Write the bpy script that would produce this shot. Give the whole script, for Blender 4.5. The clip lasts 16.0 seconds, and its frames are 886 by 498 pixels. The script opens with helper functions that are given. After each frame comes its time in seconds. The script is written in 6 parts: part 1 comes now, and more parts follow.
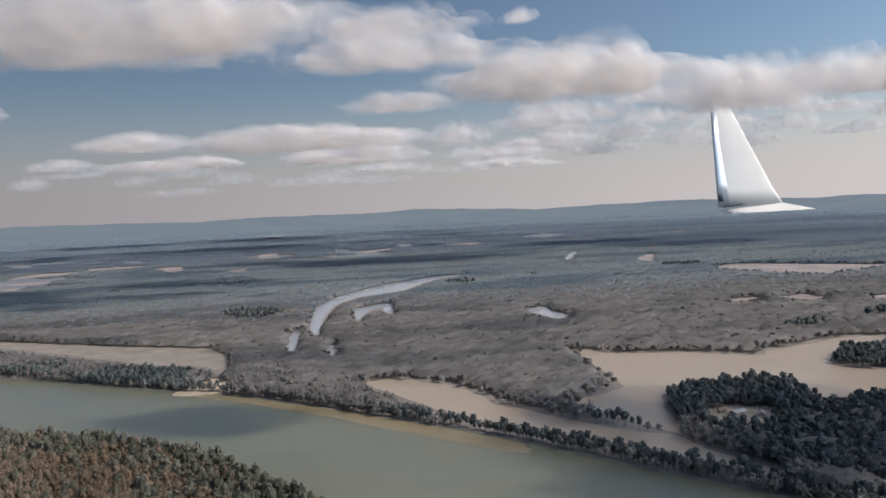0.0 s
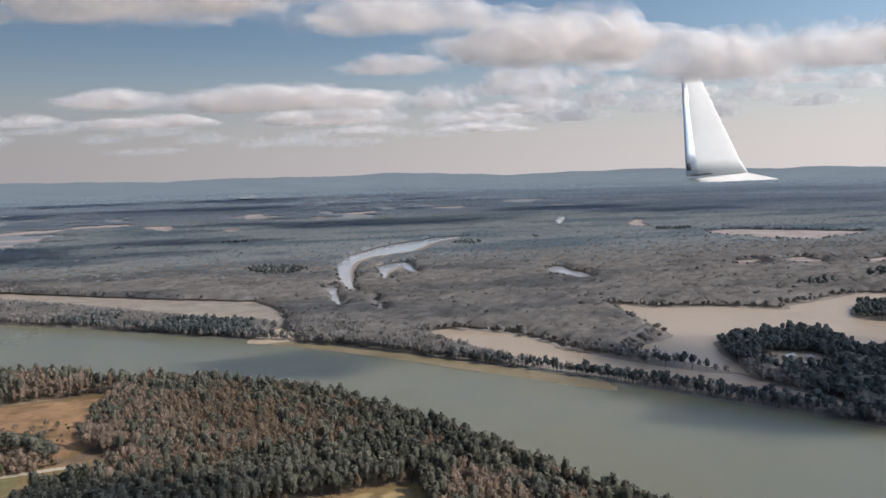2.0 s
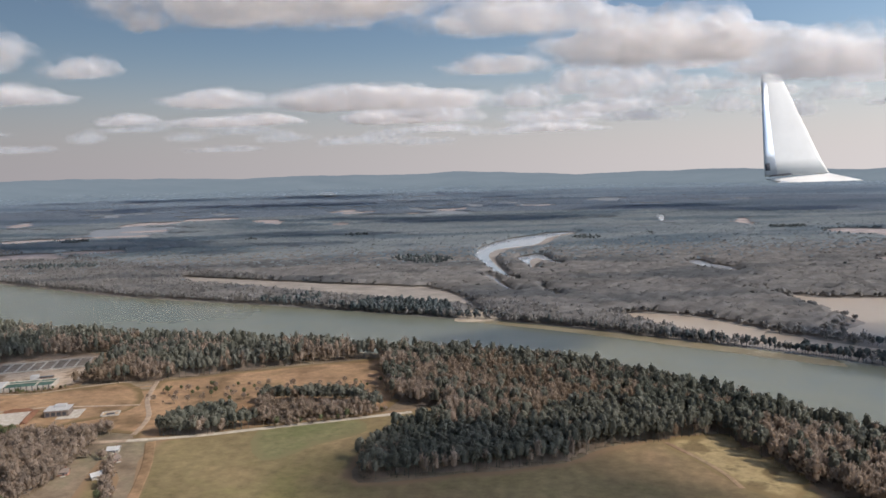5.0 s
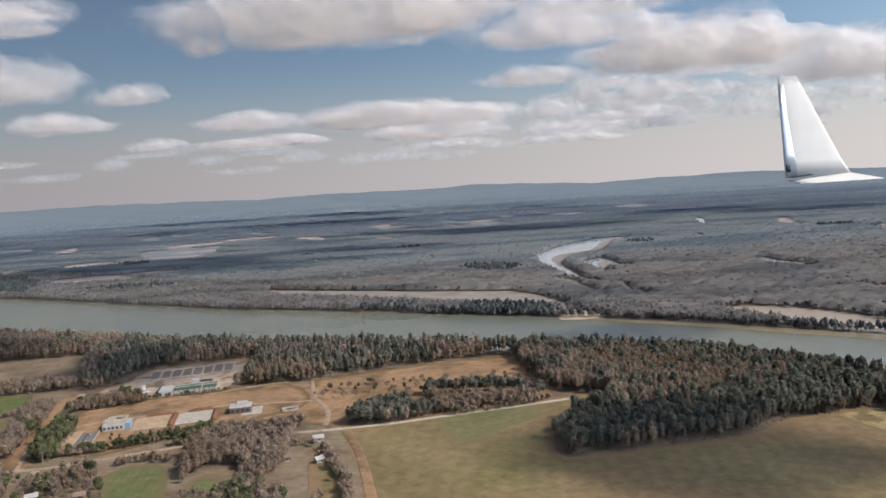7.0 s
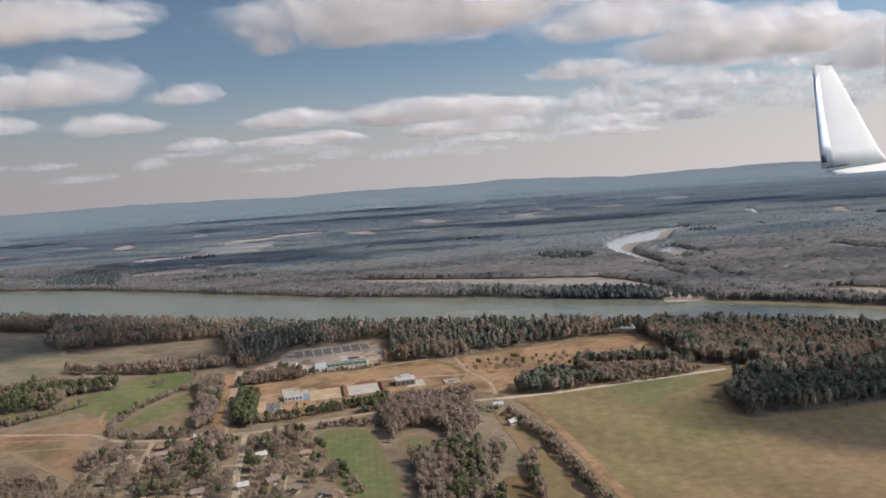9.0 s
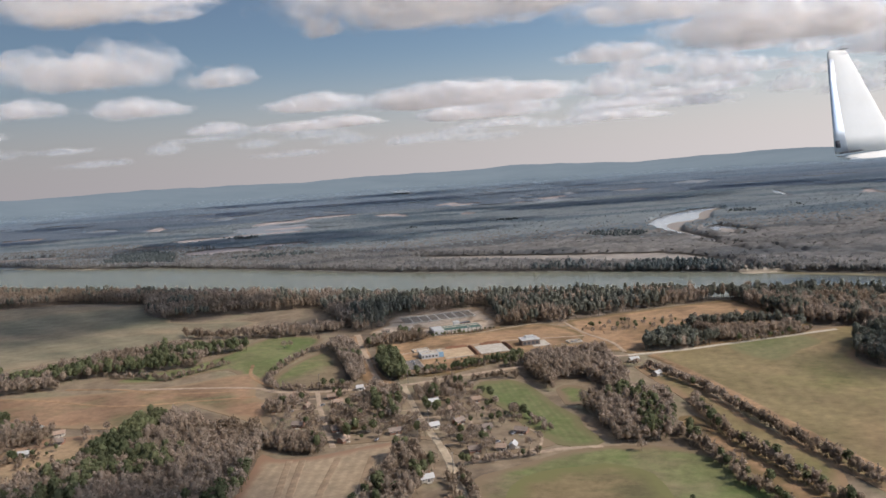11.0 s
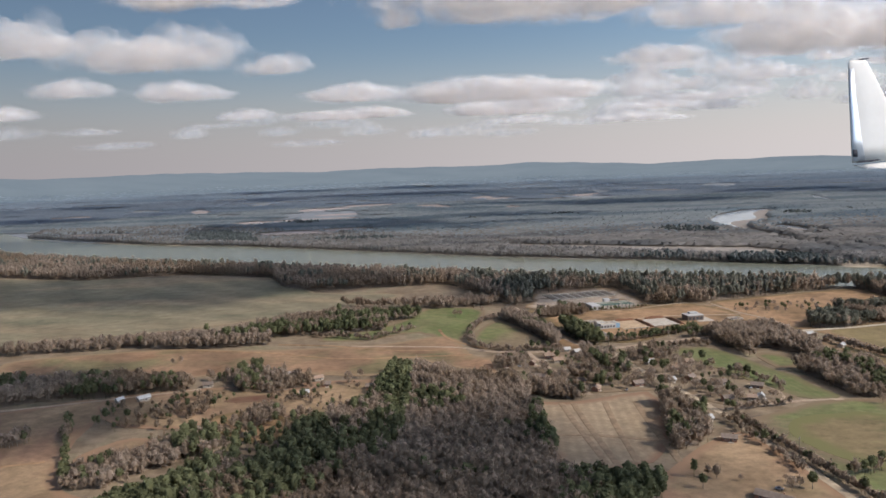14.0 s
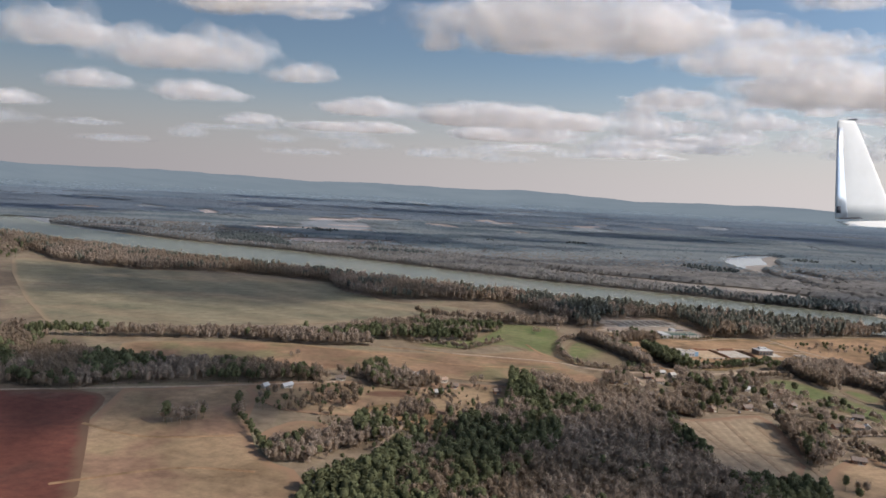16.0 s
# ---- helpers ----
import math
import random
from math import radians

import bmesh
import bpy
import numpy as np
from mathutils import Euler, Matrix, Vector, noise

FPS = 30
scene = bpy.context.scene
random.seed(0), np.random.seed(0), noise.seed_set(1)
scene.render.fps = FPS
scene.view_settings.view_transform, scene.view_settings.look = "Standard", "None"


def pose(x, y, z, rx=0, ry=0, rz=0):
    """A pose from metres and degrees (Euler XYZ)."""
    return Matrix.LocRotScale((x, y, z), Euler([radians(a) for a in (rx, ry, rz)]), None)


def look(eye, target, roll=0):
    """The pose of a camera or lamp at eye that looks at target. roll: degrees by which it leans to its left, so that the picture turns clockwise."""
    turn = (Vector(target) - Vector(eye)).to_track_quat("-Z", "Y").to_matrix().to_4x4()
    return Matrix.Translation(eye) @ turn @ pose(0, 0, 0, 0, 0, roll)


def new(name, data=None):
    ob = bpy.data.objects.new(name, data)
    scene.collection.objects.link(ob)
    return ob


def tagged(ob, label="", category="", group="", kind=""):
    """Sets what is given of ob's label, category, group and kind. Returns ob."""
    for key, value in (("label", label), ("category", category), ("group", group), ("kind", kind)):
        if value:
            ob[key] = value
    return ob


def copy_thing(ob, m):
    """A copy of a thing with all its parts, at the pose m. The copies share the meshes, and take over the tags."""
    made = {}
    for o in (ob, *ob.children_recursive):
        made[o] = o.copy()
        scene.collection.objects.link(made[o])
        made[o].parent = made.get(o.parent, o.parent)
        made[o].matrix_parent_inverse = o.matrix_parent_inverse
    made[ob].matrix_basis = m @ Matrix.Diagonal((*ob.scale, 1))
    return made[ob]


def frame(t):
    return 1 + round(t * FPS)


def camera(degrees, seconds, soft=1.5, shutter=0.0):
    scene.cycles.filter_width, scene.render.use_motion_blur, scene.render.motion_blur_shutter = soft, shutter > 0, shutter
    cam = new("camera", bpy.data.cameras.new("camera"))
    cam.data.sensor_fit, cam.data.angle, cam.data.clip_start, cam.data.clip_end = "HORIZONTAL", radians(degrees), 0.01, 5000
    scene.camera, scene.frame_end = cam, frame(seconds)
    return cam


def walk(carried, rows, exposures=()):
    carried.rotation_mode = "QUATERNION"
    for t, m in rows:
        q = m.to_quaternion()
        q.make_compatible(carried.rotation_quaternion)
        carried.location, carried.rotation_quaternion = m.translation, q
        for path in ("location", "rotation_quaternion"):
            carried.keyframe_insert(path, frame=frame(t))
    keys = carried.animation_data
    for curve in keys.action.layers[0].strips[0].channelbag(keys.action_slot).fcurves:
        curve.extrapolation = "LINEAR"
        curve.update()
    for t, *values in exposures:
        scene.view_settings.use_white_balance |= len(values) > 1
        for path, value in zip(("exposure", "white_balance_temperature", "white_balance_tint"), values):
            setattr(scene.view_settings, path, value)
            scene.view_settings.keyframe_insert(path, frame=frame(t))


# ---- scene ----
cam = camera(64.4, 16.0, soft=1.6)
PATH = [
    (0, (-7.356, 3.453, 102.878), (-7.263, 5.448, 102.762), -2.7),
    (0.5, (-23.391, -1.876, 102.805), (-23.196, 0.106, 102.627), -2.4),
    (1, (-39.488, -7.128, 102.705), (-39.241, -5.155, 102.487), -1.0),
    (1.5, (-55.63, -12.362, 102.57), (-55.397, -10.384, 102.38), -0.3),
    (2, (-71.797, -17.604, 102.393), (-71.598, -15.626, 102.174), -1.7),
    (2.5, (-87.982, -22.847, 102.192), (-87.818, -20.867, 101.963), -3.1),
    (3, (-104.26, -28.058, 101.979), (-104.127, -26.075, 101.75), -2.6),
    (3.5, (-120.646, -33.198, 101.77), (-120.519, -31.214, 101.557), -3.0),
    (4, (-137.163, -38.221, 101.556), (-137.07, -36.234, 101.349), -2.8),
    (4.5, (-153.751, -43.148, 101.279), (-153.701, -41.161, 101.057), -1.2),
    (7, (-236.883, -67.423, 97.826), (-236.861, -65.43, 97.651), -3.4),
    (7.5, (-253.258, -72.338, 97.552), (-253.256, -70.346, 97.374), -3.9),
    (8, (-269.496, -77.326, 97.328), (-269.522, -75.336, 97.135), -3.9),
    (8.5, (-285.474, -82.372, 97.015), (-285.508, -80.38, 96.834), -4.1),
    (11, (-364.751, -108.661, 92.541), (-364.794, -106.673, 92.323), -4.1),
    (11.5, (-380.843, -114.163, 92.187), (-380.88, -112.18, 91.924), -4.7),
    (12, (-397.145, -119.875, 91.93), (-397.178, -117.897, 91.632), -6.1),
    (12.5, (-413.628, -125.591, 91.68), (-413.628, -123.621, 91.339), -3.1),
    (13, (-430.256, -131.215, 91.423), (-430.254, -129.233, 91.154), -3.3),
    (13.5, (-447.066, -136.807, 91.151), (-447.027, -134.817, 90.955), -2.8),
    (14, (-464.072, -142.482, 90.879), (-464.109, -140.496, 90.648), -2.0),
    (14.5, (-481.298, -148.208, 90.624), (-481.371, -146.227, 90.358), -2.1),
    (15, (-498.826, -153.93, 90.425), (-498.892, -151.943, 90.206), -3.1),
    (15.5, (-516.544, -159.553, 90.262), (-516.577, -157.561, 90.084), -3.0),
    (16, (-534.421, -165.168, 90.138), (-534.389, -163.175, 89.965), 3.1),
]
walk(cam, [(t, look(eye, target, roll)) for t, eye, target, roll in PATH], [(0, 0.1), (1.5, 0.21), (4.5, 0.28), (8, 0.25), (11, 0.32), (12.5, 0.45), (13.5, 0.28), (15, 0.32), (16, 0.24)])

# ---- light ----
SUN_EL, SUN_AZ = 41.0, 112.0          # elevation, and bearing from +y towards +x, in degrees
world = bpy.data.worlds.new("sky")
scene.world = world
world.use_nodes = True
wn = world.node_tree.nodes
sky = wn.new("ShaderNodeTexSky")
sky.sky_type, sky.sun_disc = "NISHITA", False
sky.sun_elevation, sky.sun_rotation = radians(SUN_EL), radians(SUN_AZ)
sky.air_density, sky.dust_density, sky.ozone_density = 1.0, 1.0, 2.5
wn["Background"].inputs["Strength"].default_value = 0.079
wl = world.node_tree.links
# moist air whitens the sky towards the horizon, all the way round
tco = wn.new("ShaderNodeTexCoord")
sep = wn.new("ShaderNodeSeparateXYZ")
wl.new(tco.outputs["Generated"], sep.inputs[0])
fade = wn.new("ShaderNodeMapRange")
fade.interpolation_type = "SMOOTHERSTEP"
for slot, value in ((1, -0.02), (2, 0.2), (3, 0.96), (4, 0.0)):
    fade.inputs[slot].default_value = value
wl.new(sep.outputs["Z"], fade.inputs[0])
mist = wn.new("ShaderNodeMixRGB")
# the haze is brighter on the sun's side
sunward = wn.new("ShaderNodeVectorMath")
sunward.operation = "DOT_PRODUCT"
sunward.inputs[1].default_value = (math.sin(radians(SUN_AZ)), math.cos(radians(SUN_AZ)), 0)
wl.new(tco.outputs["Generated"], sunward.inputs[0])
side = wn.new("ShaderNodeMapRange")
for slot, value in ((1, -0.9), (2, 0.25), (3, 0.0), (4, 1.0)):
    side.inputs[slot].default_value = value
wl.new(sunward.outputs["Value"], side.inputs[0])
haze = wn.new("ShaderNodeMixRGB")
haze.inputs[1].default_value = (3.65, 3.42, 3.65, 1)
haze.inputs[2].default_value = (7.5, 6.95, 6.95, 1)
wl.new(side.outputs[0], haze.inputs[0])
wl.new(haze.outputs[0], mist.inputs[2])
wl.new(fade.outputs[0], mist.inputs[0])
glow = wn.new("ShaderNodeMapRange")
for slot, value in ((1, -0.85), (2, 0.6), (3, 0.58), (4, 1.6)):
    glow.inputs[slot].default_value = value
wl.new(sunward.outputs["Value"], glow.inputs[0])
fill_glow = wn.new("ShaderNodeMapRange")      # unseen sky round the sun, brightened to add fill light
for slot, value in ((1, 0.32), (2, 1.0), (3, 0.0), (4, 2.6)):
    fill_glow.inputs[slot].default_value = value
wl.new(sunward.outputs["Value"], fill_glow.inputs[0])
both = wn.new("ShaderNodeMath")
both.operation = "ADD"
wl.new(glow.outputs[0], both.inputs[0])
wl.new(fill_glow.outputs[0], both.inputs[1])
veil = wn.new("ShaderNodeVectorMath")
veil.operation = "SCALE"
wl.new(sky.outputs[0], veil.inputs[0])
wl.new(both.outputs[0], veil.inputs["Scale"])
soften = wn.new("ShaderNodeMixRGB")      # thin high vapour takes the edge off the blue
soften.inputs[0].default_value = 0.05
soften.inputs[2].default_value = (2.6, 2.9, 2.9, 1)
wl.new(veil.outputs[0], soften.inputs[1])
wl.new(soften.outputs[0], mist.inputs[1])
wl.new(mist.outputs[0], wn["Background"].inputs["Color"])

sun_data = bpy.data.lights.new("sun", "SUN")
sun_data.energy, sun_data.angle, sun_data.color = 3.3, radians(0.6), (1.0, 0.91, 0.80)
sun = new("sun", sun_data)
sd = Vector((math.sin(radians(SUN_AZ)) * math.cos(radians(SUN_EL)), math.cos(radians(SUN_AZ)) * math.cos(radians(SUN_EL)), math.sin(radians(SUN_EL))))
sun.matrix_world = look(sd * 900, (0, 0, 0))
scene.cycles.transparent_max_bounces = 80

# ---- materials ----


def material(name, colors, scale=1.0, rough=0.9, detail=6.0, bump=0.0, bump_scale=None, metal=0.0, spec=0.2, stretch=(1, 1, 1), second=None, tint=0.0, island=False, thin=0.0, mottle=0.0):
    """Principled surface whose colour runs through `colors` by world-scale noise.
    second: (colour, scale, low, high) lays broad patches of another colour over it.
    tint: how much the 'tint' attribute of a mesh varies the brightness."""
    m = bpy.data.materials.new(name)
    m.use_nodes = True
    nt = m.node_tree
    n, l = nt.nodes, nt.links
    b = n["Principled BSDF"]
    b.inputs["Roughness"].default_value = rough
    b.inputs["Metallic"].default_value = metal
    b.inputs["Specular IOR Level"].default_value = spec
    tc = n.new("ShaderNodeTexCoord")
    mp = n.new("ShaderNodeMapping")
    mp.inputs["Scale"].default_value = stretch
    l.new(tc.outputs["Object"], mp.inputs["Vector"])
    no = n.new("ShaderNodeTexNoise")
    no.inputs["Scale"].default_value = scale
    no.inputs["Detail"].default_value = detail
    no.inputs["Roughness"].default_value = 0.62
    l.new(mp.outputs[0], no.inputs["Vector"])
    ra = n.new("ShaderNodeValToRGB")
    el = ra.color_ramp.elements
    k = len(colors)
    for i in range(k - 2):
        el.new(0.5)
    for i, c in enumerate(colors):
        el[i].position = 0.33 + 0.34 * i / max(1, k - 1)
        el[i].color = (*c, 1)
    l.new(no.outputs["Fac"], ra.inputs["Fac"])
    out = ra.outputs["Color"]
    if second:
        c2, s2, lo, hi = second
        n2 = n.new("ShaderNodeTexNoise")
        n2.inputs["Scale"].default_value = s2
        n2.inputs["Detail"].default_value = 5
        l.new(mp.outputs[0], n2.inputs["Vector"])
        mr = n.new("ShaderNodeMapRange")
        mr.inputs[1].default_value, mr.inputs[2].default_value = lo, hi
        l.new(n2.outputs["Fac"], mr.inputs[0])
        mx = n.new("ShaderNodeMixRGB")
        mx.inputs[2].default_value = (*c2, 1)
        l.new(mr.outputs[0], mx.inputs[0])
        l.new(out, mx.inputs[1])
        out = mx.outputs[0]
    if mottle:
        n3 = n.new("ShaderNodeTexNoise")
        n3.inputs["Scale"].default_value = mottle
        n3.inputs["Detail"].default_value = 8
        n3.inputs["Roughness"].default_value = 0.75
        ms3 = n.new("ShaderNodeMapping")
        ms3.inputs["Scale"].default_value = (1.0, 1.3, 1.0)
        ms3.inputs["Rotation"].default_value = (0, 0, 0.5)
        l.new(tc.outputs["Object"], ms3.inputs["Vector"])
        l.new(ms3.outputs[0], n3.inputs["Vector"])
        mr3 = n.new("ShaderNodeMapRange")
        for slot, value in ((1, 0.3), (2, 0.7), (3, 0.66), (4, 1.34)):
            mr3.inputs[slot].default_value = value
        l.new(n3.outputs["Fac"], mr3.inputs[0])
        hs3 = n.new("ShaderNodeHueSaturation")
        l.new(mr3.outputs[0], hs3.inputs["Value"])
        l.new(out, hs3.inputs["Color"])
        out = hs3.outputs[0]
    if tint:
        at = n.new("ShaderNodeAttribute")
        at.attribute_name = "tint"
        mr = n.new("ShaderNodeMapRange")
        mr.inputs[3].default_value, mr.inputs[4].default_value = 1 - tint, 1 + tint
        l.new(at.outputs["Fac"], mr.inputs[0])
        hs = n.new("ShaderNodeHueSaturation")
        l.new(mr.outputs[0], hs.inputs["Value"])
        l.new(out, hs.inputs["Color"])
        out = hs.outputs[0]
    if island:
        oi = n.new("ShaderNodeObjectInfo")
        mr = n.new("ShaderNodeMapRange")
        mr.inputs[3].default_value, mr.inputs[4].default_value = 0.8, 1.2
        l.new(oi.outputs["Random"], mr.inputs[0])
        hs = n.new("ShaderNodeHueSaturation")
        l.new(mr.outputs[0], hs.inputs["Value"])
        l.new(out, hs.inputs["Color"])
        out = hs.outputs[0]
    l.new(out, b.inputs["Base Color"])
    if thin:
        tr = n.new("ShaderNodeBsdfTranslucent")
        l.new(out, tr.inputs["Color"])
        ms = n.new("ShaderNodeMixShader")
        ms.inputs[0].default_value = thin
        l.new(b.outputs[0], ms.inputs[1])
        l.new(tr.outputs[0], ms.inputs[2])
        l.new(ms.outputs[0], n["Material Output"].inputs["Surface"])
    if bump:
        nb = n.new("ShaderNodeTexNoise")
        nb.inputs["Scale"].default_value = bump_scale or scale * 4
        nb.inputs["Detail"].default_value = 4
        l.new(mp.outputs[0], nb.inputs["Vector"])
        bu = n.new("ShaderNodeBump")
        bu.inputs["Strength"].default_value = bump
        l.new(nb.outputs["Fac"], bu.inputs["Height"])
        l.new(bu.outputs[0], b.inputs["Normal"])
    return m


def add_rows(m, colour, scale, angle, amount):
    """Faint parallel crop rows or tractor lines over a field material."""
    n, l = m.node_tree.nodes, m.node_tree.links
    b = n["Principled BSDF"]
    src = b.inputs["Base Color"].links[0].from_socket
    tc = n.new("ShaderNodeTexCoord")
    mp = n.new("ShaderNodeMapping")
    mp.inputs["Rotation"].default_value = (0, 0, radians(angle))
    l.new(tc.outputs["Object"], mp.inputs["Vector"])
    wa = n.new("ShaderNodeTexWave")
    wa.inputs["Scale"].default_value = scale
    wa.inputs["Distortion"].default_value = 0.8
    wa.inputs["Detail"].default_value = 2
    wa.inputs["Detail Scale"].default_value = 0.3
    l.new(mp.outputs[0], wa.inputs["Vector"])
    mu = n.new("ShaderNodeMath")
    mu.operation = "MULTIPLY"
    mu.inputs[1].default_value = amount
    l.new(wa.outputs["Fac"], mu.inputs[0])
    mx = n.new("ShaderNodeMixRGB")
    mx.inputs[2].default_value = (*colour, 1)
    l.new(mu.outputs[0], mx.inputs[0])
    l.new(src, mx.inputs[1])
    l.new(mx.outputs[0], b.inputs["Base Color"])
    return m


def worn_rim(m, colour, scale=0.12, streaks=0.0):
    """Another colour along the border of a field (attribute 'rim'), broken up by noise, and wavy lines where it was worked."""
    n, l = m.node_tree.nodes, m.node_tree.links
    b = n["Principled BSDF"]
    src = b.inputs["Base Color"].links[0].from_socket
    tc = n.new("ShaderNodeTexCoord")
    if streaks:
        wa = n.new("ShaderNodeTexWave")
        wa.bands_direction = "DIAGONAL"
        wa.inputs["Scale"].default_value = 0.011
        wa.inputs["Distortion"].default_value = 14.0
        wa.inputs["Detail"].default_value = 4
        wa.inputs["Detail Scale"].default_value = 0.35
        l.new(tc.outputs["Object"], wa.inputs["Vector"])
        mr = n.new("ShaderNodeMapRange")
        mr.inputs[3].default_value, mr.inputs[4].default_value = 1 - streaks, 1 + 0.7 * streaks
        l.new(wa.outputs["Fac"], mr.inputs[0])
        hs = n.new("ShaderNodeHueSaturation")
        l.new(mr.outputs[0], hs.inputs["Value"])
        l.new(src, hs.inputs["Color"])
        src = hs.outputs[0]
    at = n.new("ShaderNodeAttribute")
    at.attribute_name = "rim"
    no = n.new("ShaderNodeTexNoise")
    no.inputs["Scale"].default_value = scale
    no.inputs["Detail"].default_value = 5
    l.new(tc.outputs["Object"], no.inputs["Vector"])
    ad = n.new("ShaderNodeMath")
    ad.operation = "ADD"
    l.new(at.outputs["Fac"], ad.inputs[0])
    l.new(no.outputs["Fac"], ad.inputs[1])
    mr = n.new("ShaderNodeMapRange")
    mr.inputs[1].default_value, mr.inputs[2].default_value = 0.78, 1.25
    l.new(ad.outputs[0], mr.inputs[0])
    mx = n.new("ShaderNodeMixRGB")
    mx.inputs[2].default_value = (*colour, 1)
    l.new(mr.outputs[0], mx.inputs[0])
    l.new(src, mx.inputs[1])
    l.new(mx.outputs[0], b.inputs["Base Color"])
    return m


M_GROUND = worn_rim(material("dry_grass_ground", [(0.144, 0.104, 0.0662), (0.217, 0.164, 0.112), (0.174, 0.151, 0.0916)], 0.05, mottle=0.2, bump=0.4, bump_scale=0.8, second=((0.121, 0.0901, 0.0635), 0.02, 0.5, 0.62)), (0.193, 0.139, 0.089), streaks=0.06)
M_FLOOR = material("woodland_floor", [(0.19, 0.165, 0.145), (0.24, 0.21, 0.185), (0.21, 0.19, 0.17)], 0.03, bump=0.4, bump_scale=0.6)
M_WATER = material("river_water", [(0.13, 0.133, 0.0939), (0.154, 0.156, 0.113), (0.136, 0.147, 0.118)], 0.006, rough=0.26, spec=0.48, second=((0.17, 0.162, 0.103), 0.004, 0.48, 0.62))
M_MUD = material("muddy_water", [(0.302, 0.236, 0.169), (0.358, 0.287, 0.216), (0.325, 0.265, 0.203)], 0.01, rough=0.35, spec=0.3, bump=0.04, bump_scale=0.5)
M_PLUME = material("silty_water", [(0.185, 0.155, 0.092), (0.25, 0.204, 0.128)], 0.02, rough=0.3, spec=0.35)
M_LAKE = material("still_water", [(0.28, 0.3, 0.33), (0.34, 0.35, 0.37)], 0.008, rough=0.12, spec=0.8)
M_FLAT = material("flooded_field", [(0.22, 0.19, 0.16), (0.28, 0.24, 0.2), (0.19, 0.165, 0.14)], 0.02, rough=0.5, stretch=(1, 2.5, 1), mottle=0.05)
M_GREEN = worn_rim(material("green_pasture", [(0.104, 0.128, 0.0444), (0.145, 0.143, 0.0641), (0.0842, 0.122, 0.0345)], 0.025, mottle=0.2, second=((0.173, 0.131, 0.0813), 0.02, 0.5, 0.62), bump=0.3, bump_scale=1.5), (0.178, 0.128, 0.0801), streaks=0.1)
M_OLIVE = worn_rim(add_rows(material("olive_field", [(0.158, 0.126, 0.0567), (0.199, 0.152, 0.0764), (0.145, 0.128, 0.0518)], 0.02, mottle=0.2, second=((0.221, 0.149, 0.0814), 0.014, 0.48, 0.66), bump=0.3, bump_scale=1.5), (0.114, 0.0876, 0.0493), 0.05, 8, 0.14), (0.226, 0.149, 0.0865), streaks=0.1)
# west field: a greyed base colour stands in for the haze over it
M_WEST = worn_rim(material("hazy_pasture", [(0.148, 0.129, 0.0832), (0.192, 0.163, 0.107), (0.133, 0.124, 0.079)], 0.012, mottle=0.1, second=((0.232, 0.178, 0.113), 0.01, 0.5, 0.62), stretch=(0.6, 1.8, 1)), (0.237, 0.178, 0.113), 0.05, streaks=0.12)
M_BRIGHT = worn_rim(add_rows(material("bright_grass", [(0.11, 0.132, 0.0469), (0.139, 0.14, 0.0616), (0.0954, 0.122, 0.0419)], 0.05, mottle=0.2, bump=0.3, bump_scale=1.5), (0.0811, 0.105, 0.037), 0.12, -8, 0.35), (0.143, 0.125, 0.0616))
M_DIM = worn_rim(material("dim_green_grass", [(0.125, 0.125, 0.055), (0.155, 0.14, 0.068), (0.115, 0.118, 0.05)], 0.03, mottle=0.2, bump=0.3, bump_scale=1.5), (0.16, 0.138, 0.068))
M_GRAVEL = material("pale_gravel", [(0.34, 0.29, 0.23), (0.43, 0.375, 0.3)], 0.2, mottle=0.3)
M_TAN = worn_rim(material("stubble_field", [(0.186, 0.125, 0.0729), (0.276, 0.19, 0.115), (0.227, 0.164, 0.0954)], 0.04, mottle=0.2, second=((0.205, 0.125, 0.0814), 0.03, 0.5, 0.62), bump=0.3, bump_scale=1.2), (0.252, 0.157, 0.098), streaks=0.2)
M_PLOW = worn_rim(add_rows(material("plough_land", [(0.231, 0.169, 0.11), (0.3, 0.226, 0.149), (0.26, 0.201, 0.133)], 0.05, mottle=0.2, bump=0.3, bump_scale=1.2), (0.197, 0.146, 0.098), 0.09, 4, 0.4), (0.22, 0.134, 0.0862))
M_FURROW = material("damp_furrow", [(0.19, 0.134, 0.088), (0.25, 0.178, 0.116), (0.21, 0.15, 0.098)], 0.12, mottle=0.3)
M_PATCH = worn_rim(material("dry_grass_patch", [(0.148, 0.113, 0.0587), (0.187, 0.14, 0.0747), (0.128, 0.109, 0.0512)], 0.05, mottle=0.2, second=((0.0988, 0.0858, 0.0427), 0.035, 0.5, 0.6), stretch=(0.6, 1.6, 1)), (0.138, 0.13, 0.0534), 0.09)
M_CLEAR = worn_rim(material("cleared_land", [(0.207, 0.122, 0.0648), (0.292, 0.183, 0.104), (0.248, 0.158, 0.0846)], 0.05, mottle=0.2, second=((0.146, 0.0948, 0.0498), 0.06, 0.5, 0.66), bump=0.4, bump_scale=1.0), (0.15, 0.104, 0.0498), streaks=0.12)
M_YARD = worn_rim(material("packed_yard", [(0.296, 0.228, 0.166), (0.395, 0.313, 0.238), (0.336, 0.262, 0.193)], 0.08, mottle=0.2, second=((0.198, 0.142, 0.094), 0.08, 0.52, 0.62)), (0.198, 0.132, 0.0774))
